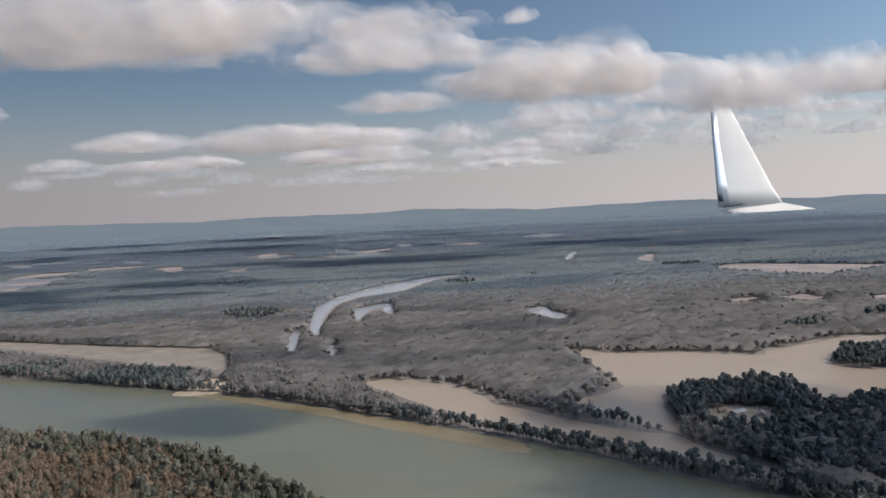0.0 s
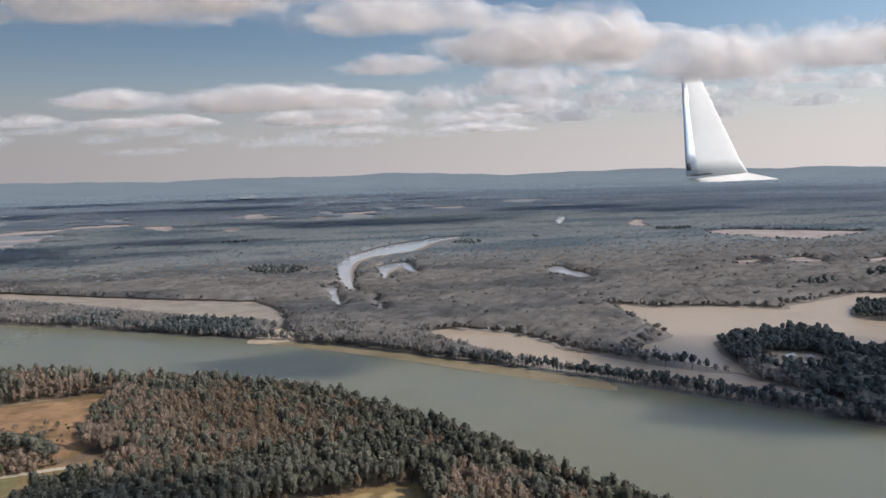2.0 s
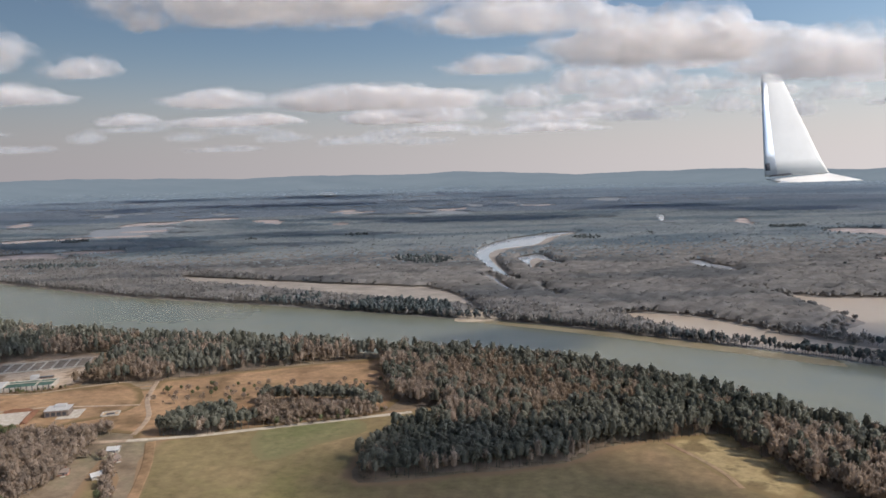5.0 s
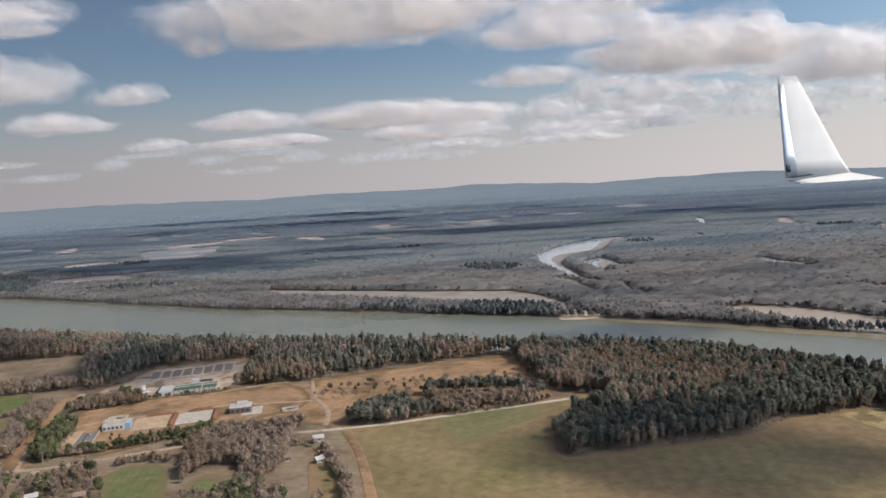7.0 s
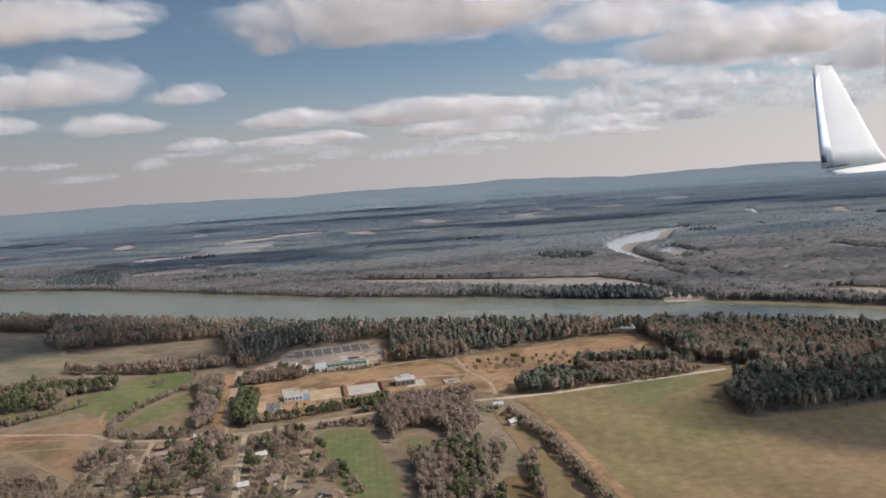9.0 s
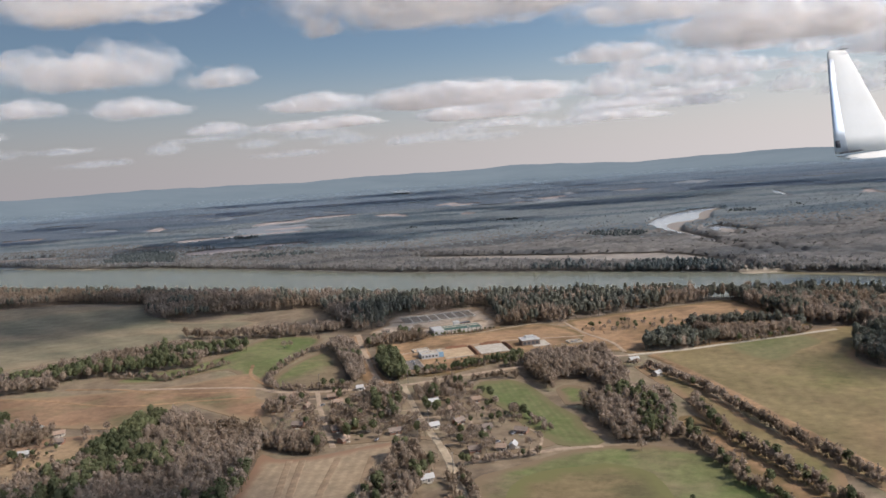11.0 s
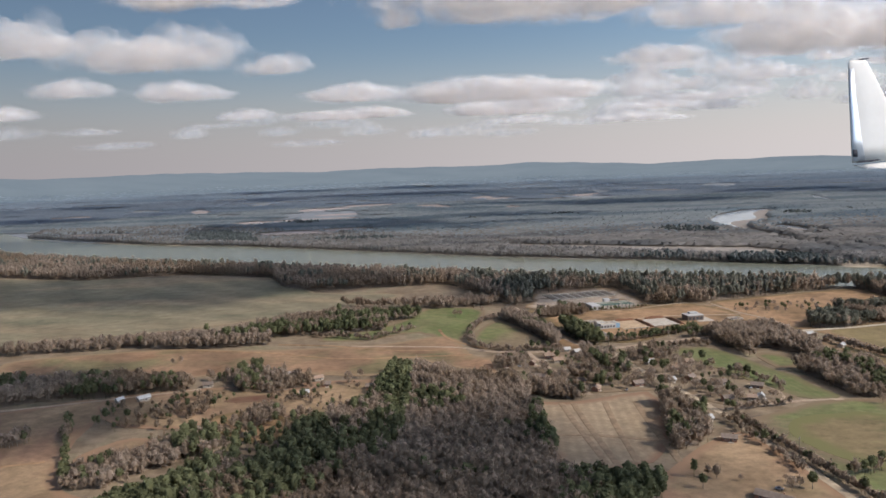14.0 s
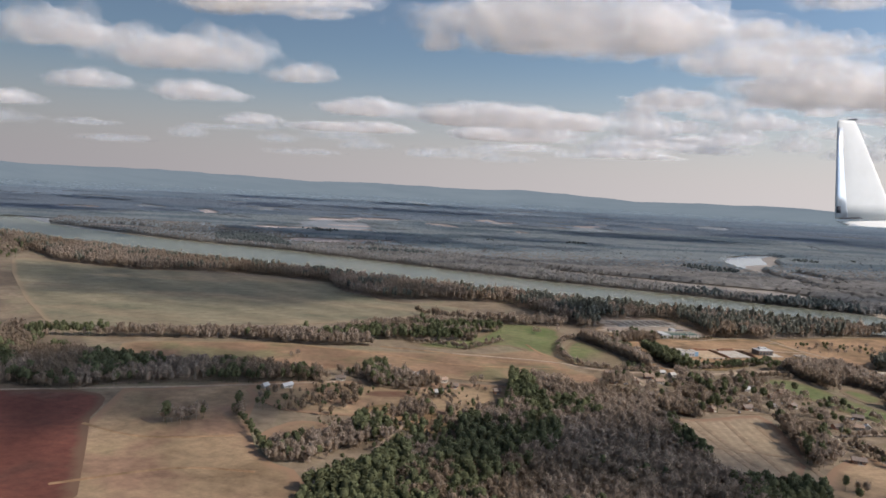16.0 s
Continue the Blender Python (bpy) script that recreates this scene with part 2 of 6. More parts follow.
M_LAWN = worn_rim(material("dry_lawn", [(0.25, 0.183, 0.0899), (0.332, 0.251, 0.13), (0.232, 0.189, 0.0846)], 0.09, mottle=0.22, second=((0.166, 0.119, 0.0597), 0.09, 0.52, 0.62), bump=0.3), (0.199, 0.142, 0.0677))
M_RED = worn_rim(material("red_clay_field", [(0.101, 0.0347, 0.0248), (0.127, 0.0467, 0.0329), (0.087, 0.04, 0.0292)], 0.04, mottle=0.2, second=((0.148, 0.0871, 0.062), 0.03, 0.58, 0.66), bump=0.3), (0.135, 0.0799, 0.0511), streaks=0.15)
M_RUST = worn_rim(material("rusty_field", [(0.182, 0.105, 0.0607), (0.238, 0.148, 0.0911), (0.174, 0.119, 0.0677)], 0.03, mottle=0.2, second=((0.169, 0.138, 0.0725), 0.025, 0.5, 0.6), bump=0.3), (0.238, 0.166, 0.0989), streaks=0.22)
# far fields and valley floor: colours washed out to stand in for haze
M_FAR_TAN = material("hazed_far_field", [(0.245, 0.208, 0.196), (0.312, 0.263, 0.244), (0.21, 0.184, 0.178)], 0.012, stretch=(1, 3, 1), mottle=0.03)
M_VFLOOR = material("hazed_valley_floor", [(0.15, 0.163, 0.18), (0.19, 0.2, 0.212), (0.165, 0.178, 0.195)], 0.01, stretch=(1, 3, 1))
M_ROAD = material("worn_asphalt", [(0.293, 0.23, 0.162), (0.39, 0.313, 0.221)], 0.2, mottle=0.3)
M_TRACK = material("dirt_track", [(0.267, 0.197, 0.138), (0.356, 0.272, 0.199)], 0.2, mottle=0.25)
M_SAND = material("pale_sand", [(0.33, 0.27, 0.2), (0.41, 0.34, 0.26)], 0.1, mottle=0.1)
M_BARE = material("bare_twigs", [(0.268, 0.207, 0.158), (0.375, 0.294, 0.228), (0.321, 0.254, 0.2)], 0.02, tint=0.16, thin=0.6, second=((0.273, 0.205, 0.146), 0.012, 0.48, 0.6))
M_BARK = material("grey_bark", [(0.13, 0.105, 0.085), (0.2, 0.17, 0.14)], 0.5)
M_PINE = material("pine_needles", [(0.09, 0.102, 0.052), (0.148, 0.153, 0.078), (0.114, 0.122, 0.066)], 0.02, tint=0.3, thin=0.5)
# bluff pines: the blue haze of distance is mixed into the needle colour
M_PINE_BLUFF = material("hazed_pine_needles", [(0.111, 0.118, 0.0941), (0.185, 0.18, 0.139), (0.141, 0.142, 0.119)], 0.02, tint=0.3, thin=0.5)
# north-bank trees and pines: greyer, bluer base colours imitate haze over the river
M_BARE_N = material("hazed_bare_woods_north", [(0.224, 0.212, 0.201), (0.316, 0.296, 0.277), (0.258, 0.246, 0.237)], 0.01, tint=0.12, thin=0.6, second=((0.176, 0.179, 0.182), 0.009, 0.5, 0.62), mottle=0.05, stretch=(0.55, 1.5, 1))
# valley woods: air haze painted into the base colour as blue-grey
M_VALLEY = material("hazed_valley_woods", [(0.239, 0.275, 0.296), (0.326, 0.358, 0.37), (0.272, 0.311, 0.33)], 0.007, tint=0.08, thin=0.6, second=((0.177, 0.225, 0.261), 0.006, 0.48, 0.6), stretch=(0.5, 1.5, 1))
M_PINE_N = material("hazed_pines_north", [(0.0877, 0.104, 0.104), (0.136, 0.152, 0.151)], 0.02, tint=0.2, thin=0.4)
# farther woods: bluer still, the painted haze deepens with distance
M_FARWOOD = material("hazed_far_woods", [(0.235, 0.282, 0.338), (0.28, 0.325, 0.38), (0.252, 0.3, 0.358)], 0.004, tint=0.06, thin=0.65, second=((0.185, 0.235, 0.292), 0.0022, 0.48, 0.6), stretch=(0.5, 1.5, 1))
M_HILLWOOD = material("hazed_hill_woods", [(0.3, 0.365, 0.43), (0.34, 0.4, 0.465), (0.315, 0.38, 0.445)], 0.003, tint=0.05, thin=0.65, second=((0.25, 0.315, 0.38), 0.0016, 0.48, 0.6), stretch=(0.5, 1.5, 1))
# ridge: haze imitated by a blue-grey emission over a near-black base
M_RIDGE = material("hazy_ridge_glow", [(0.148, 0.184, 0.219), (0.17, 0.206, 0.24)], 0.003, stretch=(1, 2.5, 1), spec=0.0)
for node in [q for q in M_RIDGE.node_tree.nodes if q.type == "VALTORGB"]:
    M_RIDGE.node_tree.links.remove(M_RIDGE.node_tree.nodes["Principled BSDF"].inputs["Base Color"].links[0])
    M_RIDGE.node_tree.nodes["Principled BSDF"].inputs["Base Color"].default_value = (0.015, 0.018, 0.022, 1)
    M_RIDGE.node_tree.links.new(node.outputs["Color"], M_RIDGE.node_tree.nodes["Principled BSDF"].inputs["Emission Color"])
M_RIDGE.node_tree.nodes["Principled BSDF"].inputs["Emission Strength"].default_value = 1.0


def cloud_material(name, dense, size=1.0, rim=0.42):
    """White vapour: dense in the heart of a cloud, torn and thin towards its rim."""
    m = bpy.data.materials.new(name)
    m.use_nodes = True
    n, l = m.node_tree.nodes, m.node_tree.links
    n.remove(n["Principled BSDF"])
    tc = n.new("ShaderNodeTexCoord")

    def math_node(op, a, b):
        q = n.new("ShaderNodeMath")
        q.operation = op
        for i, v in enumerate((a, b)):
            if isinstance(v, (int, float)):
                q.inputs[i].default_value = v
            else:
                l.new(v, q.inputs[i])
        return q.outputs[0]

    vs = n.new("ShaderNodeVectorMath")
    vs.operation = "SUBTRACT"
    vs.inputs[1].default_value = (0.5, 0.5, 0.42)
    l.new(tc.outputs["Generated"], vs.inputs[0])
    ln = n.new("ShaderNodeVectorMath")
    ln.operation = "LENGTH"
    l.new(vs.outputs[0], ln.inputs[0])
    noises = []
    for s, d in ((0.012, 3), (0.032, 2), (0.075, 3)):
        no = n.new("ShaderNodeTexNoise")
        no.inputs["Scale"].default_value = s / size
        no.inputs["Detail"].default_value = d
        no.inputs["Roughness"].default_value = 0.6
        l.new(tc.outputs["Object"], no.inputs["Vector"])
        noises.append(no.outputs["Fac"])
    field = math_node("ADD", math_node("MULTIPLY", noises[0], 0.9), math_node("MULTIPLY", noises[1], 0.28))
    field = math_node("ADD", field, math_node("MULTIPLY", noises[2], 0.3))
    field = math_node("SUBTRACT", field, math_node("MULTIPLY", ln.outputs["Value"], 1.35))
    mr = n.new("ShaderNodeMapRange")
    mr.interpolation_type = "SMOOTHSTEP"
    for slot, value in ((1, 0.05), (2, rim), (3, 0.0), (4, dense)):
        mr.inputs[slot].default_value = value
    l.new(field, mr.inputs[0])
    di = n.new("ShaderNodeBsdfDiffuse")
    di.inputs["Color"].default_value = (0.99, 0.955, 0.925, 1)
    tr = n.new("ShaderNodeBsdfTranslucent")
    tr.inputs["Color"].default_value = (0.99, 0.955, 0.925, 1)
    mx = n.new("ShaderNodeMixShader")
    mx.inputs[0].default_value = 0.74
    l.new(di.outputs[0], mx.inputs[1])
    l.new(tr.outputs[0], mx.inputs[2])
    tp = n.new("ShaderNodeBsdfTransparent")
    mo = n.new("ShaderNodeMixShader")
    l.new(mr.outputs[0], mo.inputs[0])
    l.new(tp.outputs[0], mo.inputs[1])
    l.new(mx.outputs[0], mo.inputs[2])
    l.new(mo.outputs[0], n["Material Output"].inputs["Surface"])
    return m


M_CLOUD = cloud_material("cloud_vapour", 0.115, 1.0, 0.36)
M_VEIL = cloud_material("thin_vapour", 0.13, 2.2, 0.36)
M_WISP = cloud_material("faint_vapour", 0.06, 2.5)
# thicker vapour, so the unseen overhead clouds cast darker shadows
M_DENSE = cloud_material("dense_vapour", 0.27)

# ---- plan ----
SOUTH_BANK = [(-1900, 1350), (-1500, 1020), (-1100, 745), (-913, 632), (-765, 556), (-635, 506), (-565, 474), (-459, 428), (-351, 385), (-293, 371), (-230, 354), (-198, 340), (-155, 326), (-117, 307), (-90, 288), (-72, 268), (-52, 247), (-33, 224), (-12, 190), (6, 171), (60, 120), (150, 20), (240, -100)]
NORTH_BANK = [(-1900, 1900), (-1434, 1308), (-1146, 964), (-862, 788), (-745, 745), (-607, 665), (-435, 560), (-319, 509), (-262, 484), (-222, 463), (-177, 441), (-147, 425), (-125, 419), (-69, 382), (-24, 348), (16, 321), (60, 280), (109, 234), (200, 140), (300, 30), (390, -100)]
RIVER = SOUTH_BANK + NORTH_BANK[::-1]
FLOOD = [(106, 484), (129, 464), (167, 457), (211, 437), (224, 448), (267, 465), (292, 475), (334, 468), (480, 440), (470, 330), (330, 330), (230, 335), (187, 321), (192, 363), (178, 375), (148, 372), (123, 362), (114, 339), (110, 309), (106, 298), (95, 316), (79, 342), (75, 359), (104, 378), (106, 404), (104, 441)]
ISLET = [(239, 404), (265, 437), (300, 430), (380, 420), (390, 385), (300, 378), (250, 388)]
CHANNEL = [(-38, 421), (-24, 429), (10, 408), (42, 355), (69, 324), (90, 305), (104, 298), (110, 278), (127, 250), (118, 248), (93, 271), (65, 297), (31, 324), (7, 352), (-17, 388)]
PLUME = [(-146, 421), (-131, 440), (-124, 427), (-120, 415), (-69, 381), (-10, 339), (27, 309), (38, 299), (33, 288), (-12, 324), (-68, 367), (-118, 403)]
LAKE = [(-103, 644), (-110, 719), (-112, 788), (-100, 868), (-69, 941), (-38, 996), (-4, 1032), (33, 1071), (80, 1092), (19, 1003), (-18, 905), (-47, 877), (-75, 852), (-93, 800), (-96, 717), (-91, 625), (-92, 601)]
OXBOW = [(-69, 748), (-55, 769), (-34, 790), (-30, 775), (-26, 715), (-35, 708), (-41, 752), (-55, 723), (-62, 654), (-66, 692)]
CREEK = [(-75, 565), (-73, 528), (-67, 516), (-65, 527), (-71, 552)]
POOL = [(-115, 613), (-109, 638), (-101, 556), (-97, 538), (-106, 544)]
FAR_POND = [(-720, 3520), (-640, 3560), (-560, 3061), (-632, 3082)]
SMALL_POND = [(273, 1282), (322, 1440), (339, 1440), (285, 1281)]
MARSH = [(103, 686), (127, 699), (126, 663), (138, 635), (121, 623), (109, 654)]
MUDFLAT = [(-420, 675), (-275, 608), (-228, 588), (-169, 566), (-151, 539), (-139, 505), (-142, 485), (-156, 497), (-195, 513), (-256, 554), (-362, 621), (-415, 650)]
HILL_CLEARING = [(124, 306), (130, 330), (146, 336), (163, 328), (158, 308), (140, 300)]
NORTH_FIELDS = []
NORTH_FIELDS.append([(424, 994), (479, 1022), (531, 984), (631, 907), (509, 852), (463, 896)])
NORTH_FIELDS.append([(371, 1184), (425, 1282), (451, 1277), (389, 1133)])
NORTH_FIELDS.append([(-833, 1473), (-826, 1574), (-733, 1606), (-721, 1527), (-775, 1498), (-820, 1457)])
NORTH_FIELDS.append([(-761, 1685), (-668, 1703), (-617, 1692), (-630, 1635), (-735, 1599)])
NORTH_FIELDS.append([(-757, 1324), (-679, 1348), (-672, 1303), (-730, 1295)])
NORTH_FIELDS.append([(-569, 1576), (-507, 1589), (-478, 1501), (-510, 1490), (-557, 1527)])
NORTH_FIELDS.append([(-806, 1173), (-782, 1208), (-660, 1232), (-660, 1195), (-767, 1177), (-795, 1146)])
NORTH_FIELDS.append([(-892, 1144), (-863, 1177), (-824, 1201), (-810, 1162), (-846, 1124), (-880, 1126)])
NORTH_FIELDS.append([(-921, 1039), (-903, 1070), (-868, 1069), (-859, 1039), (-907, 1024)])
NORTH_FIELDS.append([(-762, 875), (-766, 913), (-716, 950), (-690, 938), (-646, 888), (-647, 853), (-703, 863), (-745, 852)])
NORTH_FIELDS.append([(-689, 938), (-654, 959), (-600, 964), (-594, 938), (-650, 923)])
NORTH_FIELDS.append([(-1443, 1534), (-1403, 1558), (-1365, 1583), (-1336, 1522), (-1381, 1514), (-1420, 1492)])
NORTH_FIELDS.append([(-1049, 1118), (-1026, 1159), (-1008, 1123), (-1029, 1092)])
NORTH_FIELDS.append([(-1133, 1568), (-1129, 1681), (-1077, 1614), (-1063, 1530), (-1097, 1518)])
NORTH_FIELDS.append([(-1066, 1844), (-993, 1899), (-976, 1834), (-1047, 1801)])
NORTH_FIELDS.append([(-1113, 1003), (-1066, 1012), (-954, 982), (-938, 956), (-1044, 965), (-1092, 962)])
NORTH_FIELDS.append([(-553, 1558), (-513, 1579), (-468, 1457), (-499, 1433)])
NORTH_FIELDS.append([(-370, 1380), (-336, 1448), (-320, 1393), (-345, 1354)])
NORTH_FIELDS.append([(-441, 1833), (-365, 1970), (-345, 1883), (-412, 1803)])
NORTH_FIELDS.append([(295, 674), (332, 681), (333, 669), (301, 661)])
NORTH_FIELDS.append([(353, 678), (384, 682), (389, 653), (364, 653)])
NORTH_FIELDS.append([(425, 645), (463, 658), (455, 642), (424, 632)])
NORTH_FIELDS.append([(-130, 1810), (-91, 1853), (-84, 1802), (-122, 1778)])
NORTH_FIELDS.append([(-50, 2012), (-5, 2089), (1, 2003), (-39, 1972)])
NORTH_FIELDS.append([(-226, 1701), (-192, 1740), (-183, 1695), (-218, 1673)])
NORTH_FIELDS.append([(334, 2243), (453, 2355), (497, 2225), (408, 2126)])
NORTH_FIELDS.append([(-391, 1781), (-351, 1816), (-296, 1869), (-318, 1769), (-380, 1733)])
NORTH_FIELDS.append([(-130, 1855), (-39, 1933), (-51, 1860), (-124, 1803)])
NORTH_FIELDS.append([(97, 2004), (203, 1982), (180, 1910), (90, 1949)])
NORTH_FIELDS.append([(85, 1977), (159, 2024), (159, 1962), (93, 1937)])

# ---- helpers for meshes ----
from mathutils import geometry

rng = np.random.default_rng(7)


def inside(poly, pts):
    """Which of the points (n x 2) lie in the polygon."""
    x, y = pts[:, 0], pts[:, 1]
    hit = np.zeros(len(pts), bool)
    j = len(poly) - 1
    for i in range(len(poly)):
        xi, yi = poly[i]
        xj, yj = poly[j]
        if yi != yj:
            cross = ((yi > y) != (yj > y)) & (x < (xj - xi) * (y - yi) / (yj - yi) + xi)
            hit ^= cross
        j = i
    return hit


def smooth(poly, steps=4, closed=True, rough=0.0):
    """A rounded copy of an outline (Catmull-Rom), with a little unevenness."""
    n = len(poly)
    out = []
    for i in range(n if closed else n - 1):
        p = [Vector(poly[(i + k) % n if closed else min(max(i + k, 0), n - 1)]) for k in (-1, 0, 1, 2)]
        for s in range(steps):
            t = s / steps
            v = 0.5 * ((2 * p[1]) + (p[2] - p[0]) * t + (2 * p[0] - 5 * p[1] + 4 * p[2] - p[3]) * t * t + (3 * p[1] - p[0] - 3 * p[2] + p[3]) * t ** 3)
            out.append((v.x + rng.normal(0, rough) if rough else v.x, v.y + rng.normal(0, rough) if rough else v.y))
    if not closed:
        out.append(tuple(poly[-1]))
    return out


def link(name, bm, mat, parent=None, label=""):
    me = bpy.data.meshes.new(name)
    bm.normal_update()
    bm.to_mesh(me)
    bm.free()
    me.materials.append(mat)
    ob = new(name, me)
    if parent:
        ob.parent = parent
    if label:
        ob["label"] = label
    return ob


def part(name, bm, mat, parent, label=""):
    return link(name, bm, mat, parent, label)


def raw(name, verts, faces, mat, tint=None, parent=None):
    """One mesh out of arrays of triangles (fast), with an optional tint per face."""
    me = bpy.data.meshes.new(name)
    nv, nf = len(verts), len(faces)
    me.vertices.add(nv)
    me.vertices.foreach_set("co", np.asarray(verts, np.float32).ravel())
    me.loops.add(nf * 3)
    me.loops.foreach_set("vertex_index", np.asarray(faces, np.int32).ravel())
    me.polygons.add(nf)
    me.polygons.foreach_set("loop_start", np.arange(0, nf * 3, 3, dtype=np.int32))
    me.polygons.foreach_set("use_smooth", np.ones(nf, bool))
    me.update(calc_edges=True)
    if tint is not None:
        a = me.attributes.new("tint", "FLOAT", "FACE")
        a.data.foreach_set("value", np.asarray(tint, np.float32))
    me.materials.append(mat)
    ob = new(name, me)
    if parent:
        ob.parent = parent
    return ob


def scatter(poly, spacing, jitter=0.45, avoid=()):
    """Uneven points in a polygon, none of them in the polygons to avoid."""
    p = np.array(poly, float)
    lo, hi = p.min(0), p.max(0)
    gx, gy = np.meshgrid(np.arange(lo[0], hi[0], spacing), np.arange(lo[1], hi[1], spacing))
    pts = np.stack([gx.ravel(), gy.ravel()], 1)
    pts += rng.uniform(-jitter, jitter, pts.shape) * spacing
    pts = pts[inside(poly, pts)]
    for a in avoid:
        pts = pts[~inside(a, pts)]
    return pts


def outline_distance(pts, q):
    """How far each point of q (n x 2) lies from a closed outline."""
    a = np.array(pts)
    b = np.roll(a, -1, 0)
    best = np.full(len(q), 1e9)
    for p0, p1 in zip(a, b):
        d = p1 - p0
        t = np.clip(((q - p0) @ d) / (d @ d + 1e-9), 0, 1)
        best = np.minimum(best, np.hypot(*(q - p0 - t[:, None] * d).T))
    return best


def sheet(name, poly, z, mat, label, category, steps=4, rough=0.0, worn=0.0):
    """A flat piece of land or water with a rounded outline, its rim turned down to the ground."""
    pts = smooth(poly, steps, True, rough)
    bm = bmesh.new()
    extra = scatter(pts, worn * 0.55) if worn else np.zeros((0, 2))
    got = geometry.delaunay_2d_cdt([Vector(p) for p in pts] + [Vector(p) for p in extra], [], [list(range(len(pts)))], 1, 0.001)
    top = [bm.verts.new((p.x, p.y, z)) for p in got[0]]
    for tri in got[2]:
        f = bm.faces.new([top[i] for i in tri])
        f.normal_update()
        if f.normal.z < 0:
            f.normal_flip()
    rim = [e for e in bm.edges if len(e.link_faces) == 1]
    low = bmesh.ops.extrude_edge_only(bm, edges=rim)["geom"]
    for v in low:
        if isinstance(v, bmesh.types.BMVert):
            v.co.z = z - 0.12
    ob = link(name, bm, mat)
    if worn:
        q = np.array([v.co[:2] for v in ob.data.vertices])
        at = ob.data.attributes.new("rim", "FLOAT", "POINT")
        at.data.foreach_set("value", np.clip(1 - outline_distance(pts, q) / worn, 0, 1).astype(np.float32))
    return tagged(ob, label, category, kind="structure")


def ribbon(name, line, width, z, mat, label, category="road", parent=None):
    """A road or track along a line, with a slight crown."""
    pts = smooth(line, 6, False)
    bm = bmesh.new()
    rows = []
    for i, (x, y) in enumerate(pts):
        a, b = pts[max(0, i - 1)], pts[min(len(pts) - 1, i + 1)]
        d = Vector((b[0] - a[0], b[1] - a[1])).normalized()
        w = width * (0.5 + rng.normal(0, 0.02))
        rows.append([bm.verts.new((x - d.y * w * s, y + d.x * w * s, z + (0.03 if s == 0 else 0))) for s in (1, 0, -1)] + [bm.verts.new((x + d.y * w * 1.3, y - d.x * w * 1.3, 0.05)), bm.verts.new((x - d.y * w * 1.3, y + d.x * w * 1.3, 0.05))])
    for a, b in zip(rows, rows[1:]):
        for p, q in ((0, 1), (1, 2), (2, 3), (4, 0)):
            bm.faces.new((a[p], a[q], b[q], b[p]))
    ob = link(name, bm, mat, parent)
    return tagged(ob, label, category, kind="structure")


def ridge_height(x, y):
    """Land level: flat valley, rolling hills far off, a long ridge on the skyline."""
    r = math.hypot(x + 270, y)
    if r < 1900:
        return 0.0
    az = math.atan2(x + 270, max(y, 1.0)) if y > 0 else 1.6
    roll = 0.5 + 0.5 * noise.noise((x * 0.0016, y * 0.0016, 3.0))
    h = 14 * roll * min(1, (r - 1900) / 1200)
    start = 3900 + 250 * max(0, az)
    k = min(1, max(0, (r - start) / 650))
    k = k * k * (3 - 2 * k)
    crest = 87 - 42 * min(0.75, max(0, az)) - 26 * max(-0.7, min(0, az)) + 26 * noise.noise((az * 6, 1.0, 0)) + 9 * noise.noise((az * 23, 2.0, 0))
    return h * (1 - k) + k * crest


# ---- ground ----
def build_ground():
    bm = bmesh.new()
    radii = [0, 60, 150, 260, 380, 520, 700, 900, 1150, 1400] + list(np.linspace(1600, 4800, 70))
    na = 240
    rings = []
    for r in radii:
        if r == 0:
            rings.append([bm.verts.new((-270, 0, 0))])
            continue
        ring = []
        for k in range(na):
            a = 2 * math.pi * k / na
            x, y = -270 + r * math.sin(a), r * math.cos(a)
            ring.append(bm.verts.new((x, y, ridge_height(x, y) if r > 1850 else 0.0)))
        rings.append(ring)
    for k in range(na):
        bm.faces.new((rings[0][0], rings[1][(k + 1) % na], rings[1][k]))
    for a, b in zip(rings[1:], rings[2:]):
        for k in range(na):
            bm.faces.new((a[k], a[(k + 1) % na], b[(k + 1) % na], b[k]))
    bmesh.ops.recalc_face_normals(bm, faces=bm.faces)
    for f in bm.faces:
        f.smooth = True
    ob = link("ground", bm, M_GROUND)
    return tagged(ob, "dry tan grass and bare soil of a wide valley", "ground", kind="structure")


build_ground()


def build_ridge():
    """The long wooded ridge that closes the valley, its air haze painted as a blue-grey glow."""
    bm = bmesh.new()
    rows = []
    for i in range(46):
        r = 3230 + 1550 * i / 45
        row = []
        for k in range(300):
            a = radians(-52 + 104 * k / 299)
            x, y = -270 + r * math.sin(a), r * math.cos(a)
            row.append(bm.verts.new((x, y, ridge_height(x, y) + (0 if i in (0,) else 3.5 + 3.0 * noise.noise((x * 0.02, y * 0.01, 4.0))))))
        rows.append(row)
    for a, b in zip(rows, rows[1:]):
        for k in range(299):
            bm.faces.new((a[k], a[k + 1], b[k + 1], b[k]))
    for f in bm.faces:
        f.smooth = True
        if f.normal.z < 0:
            f.normal_flip()
    return tagged(link("distant_ridge", bm, M_RIDGE), "long wooded ridge along the skyline, haze painted as blue-grey glow", "ridge", kind="structure")


build_ridge()


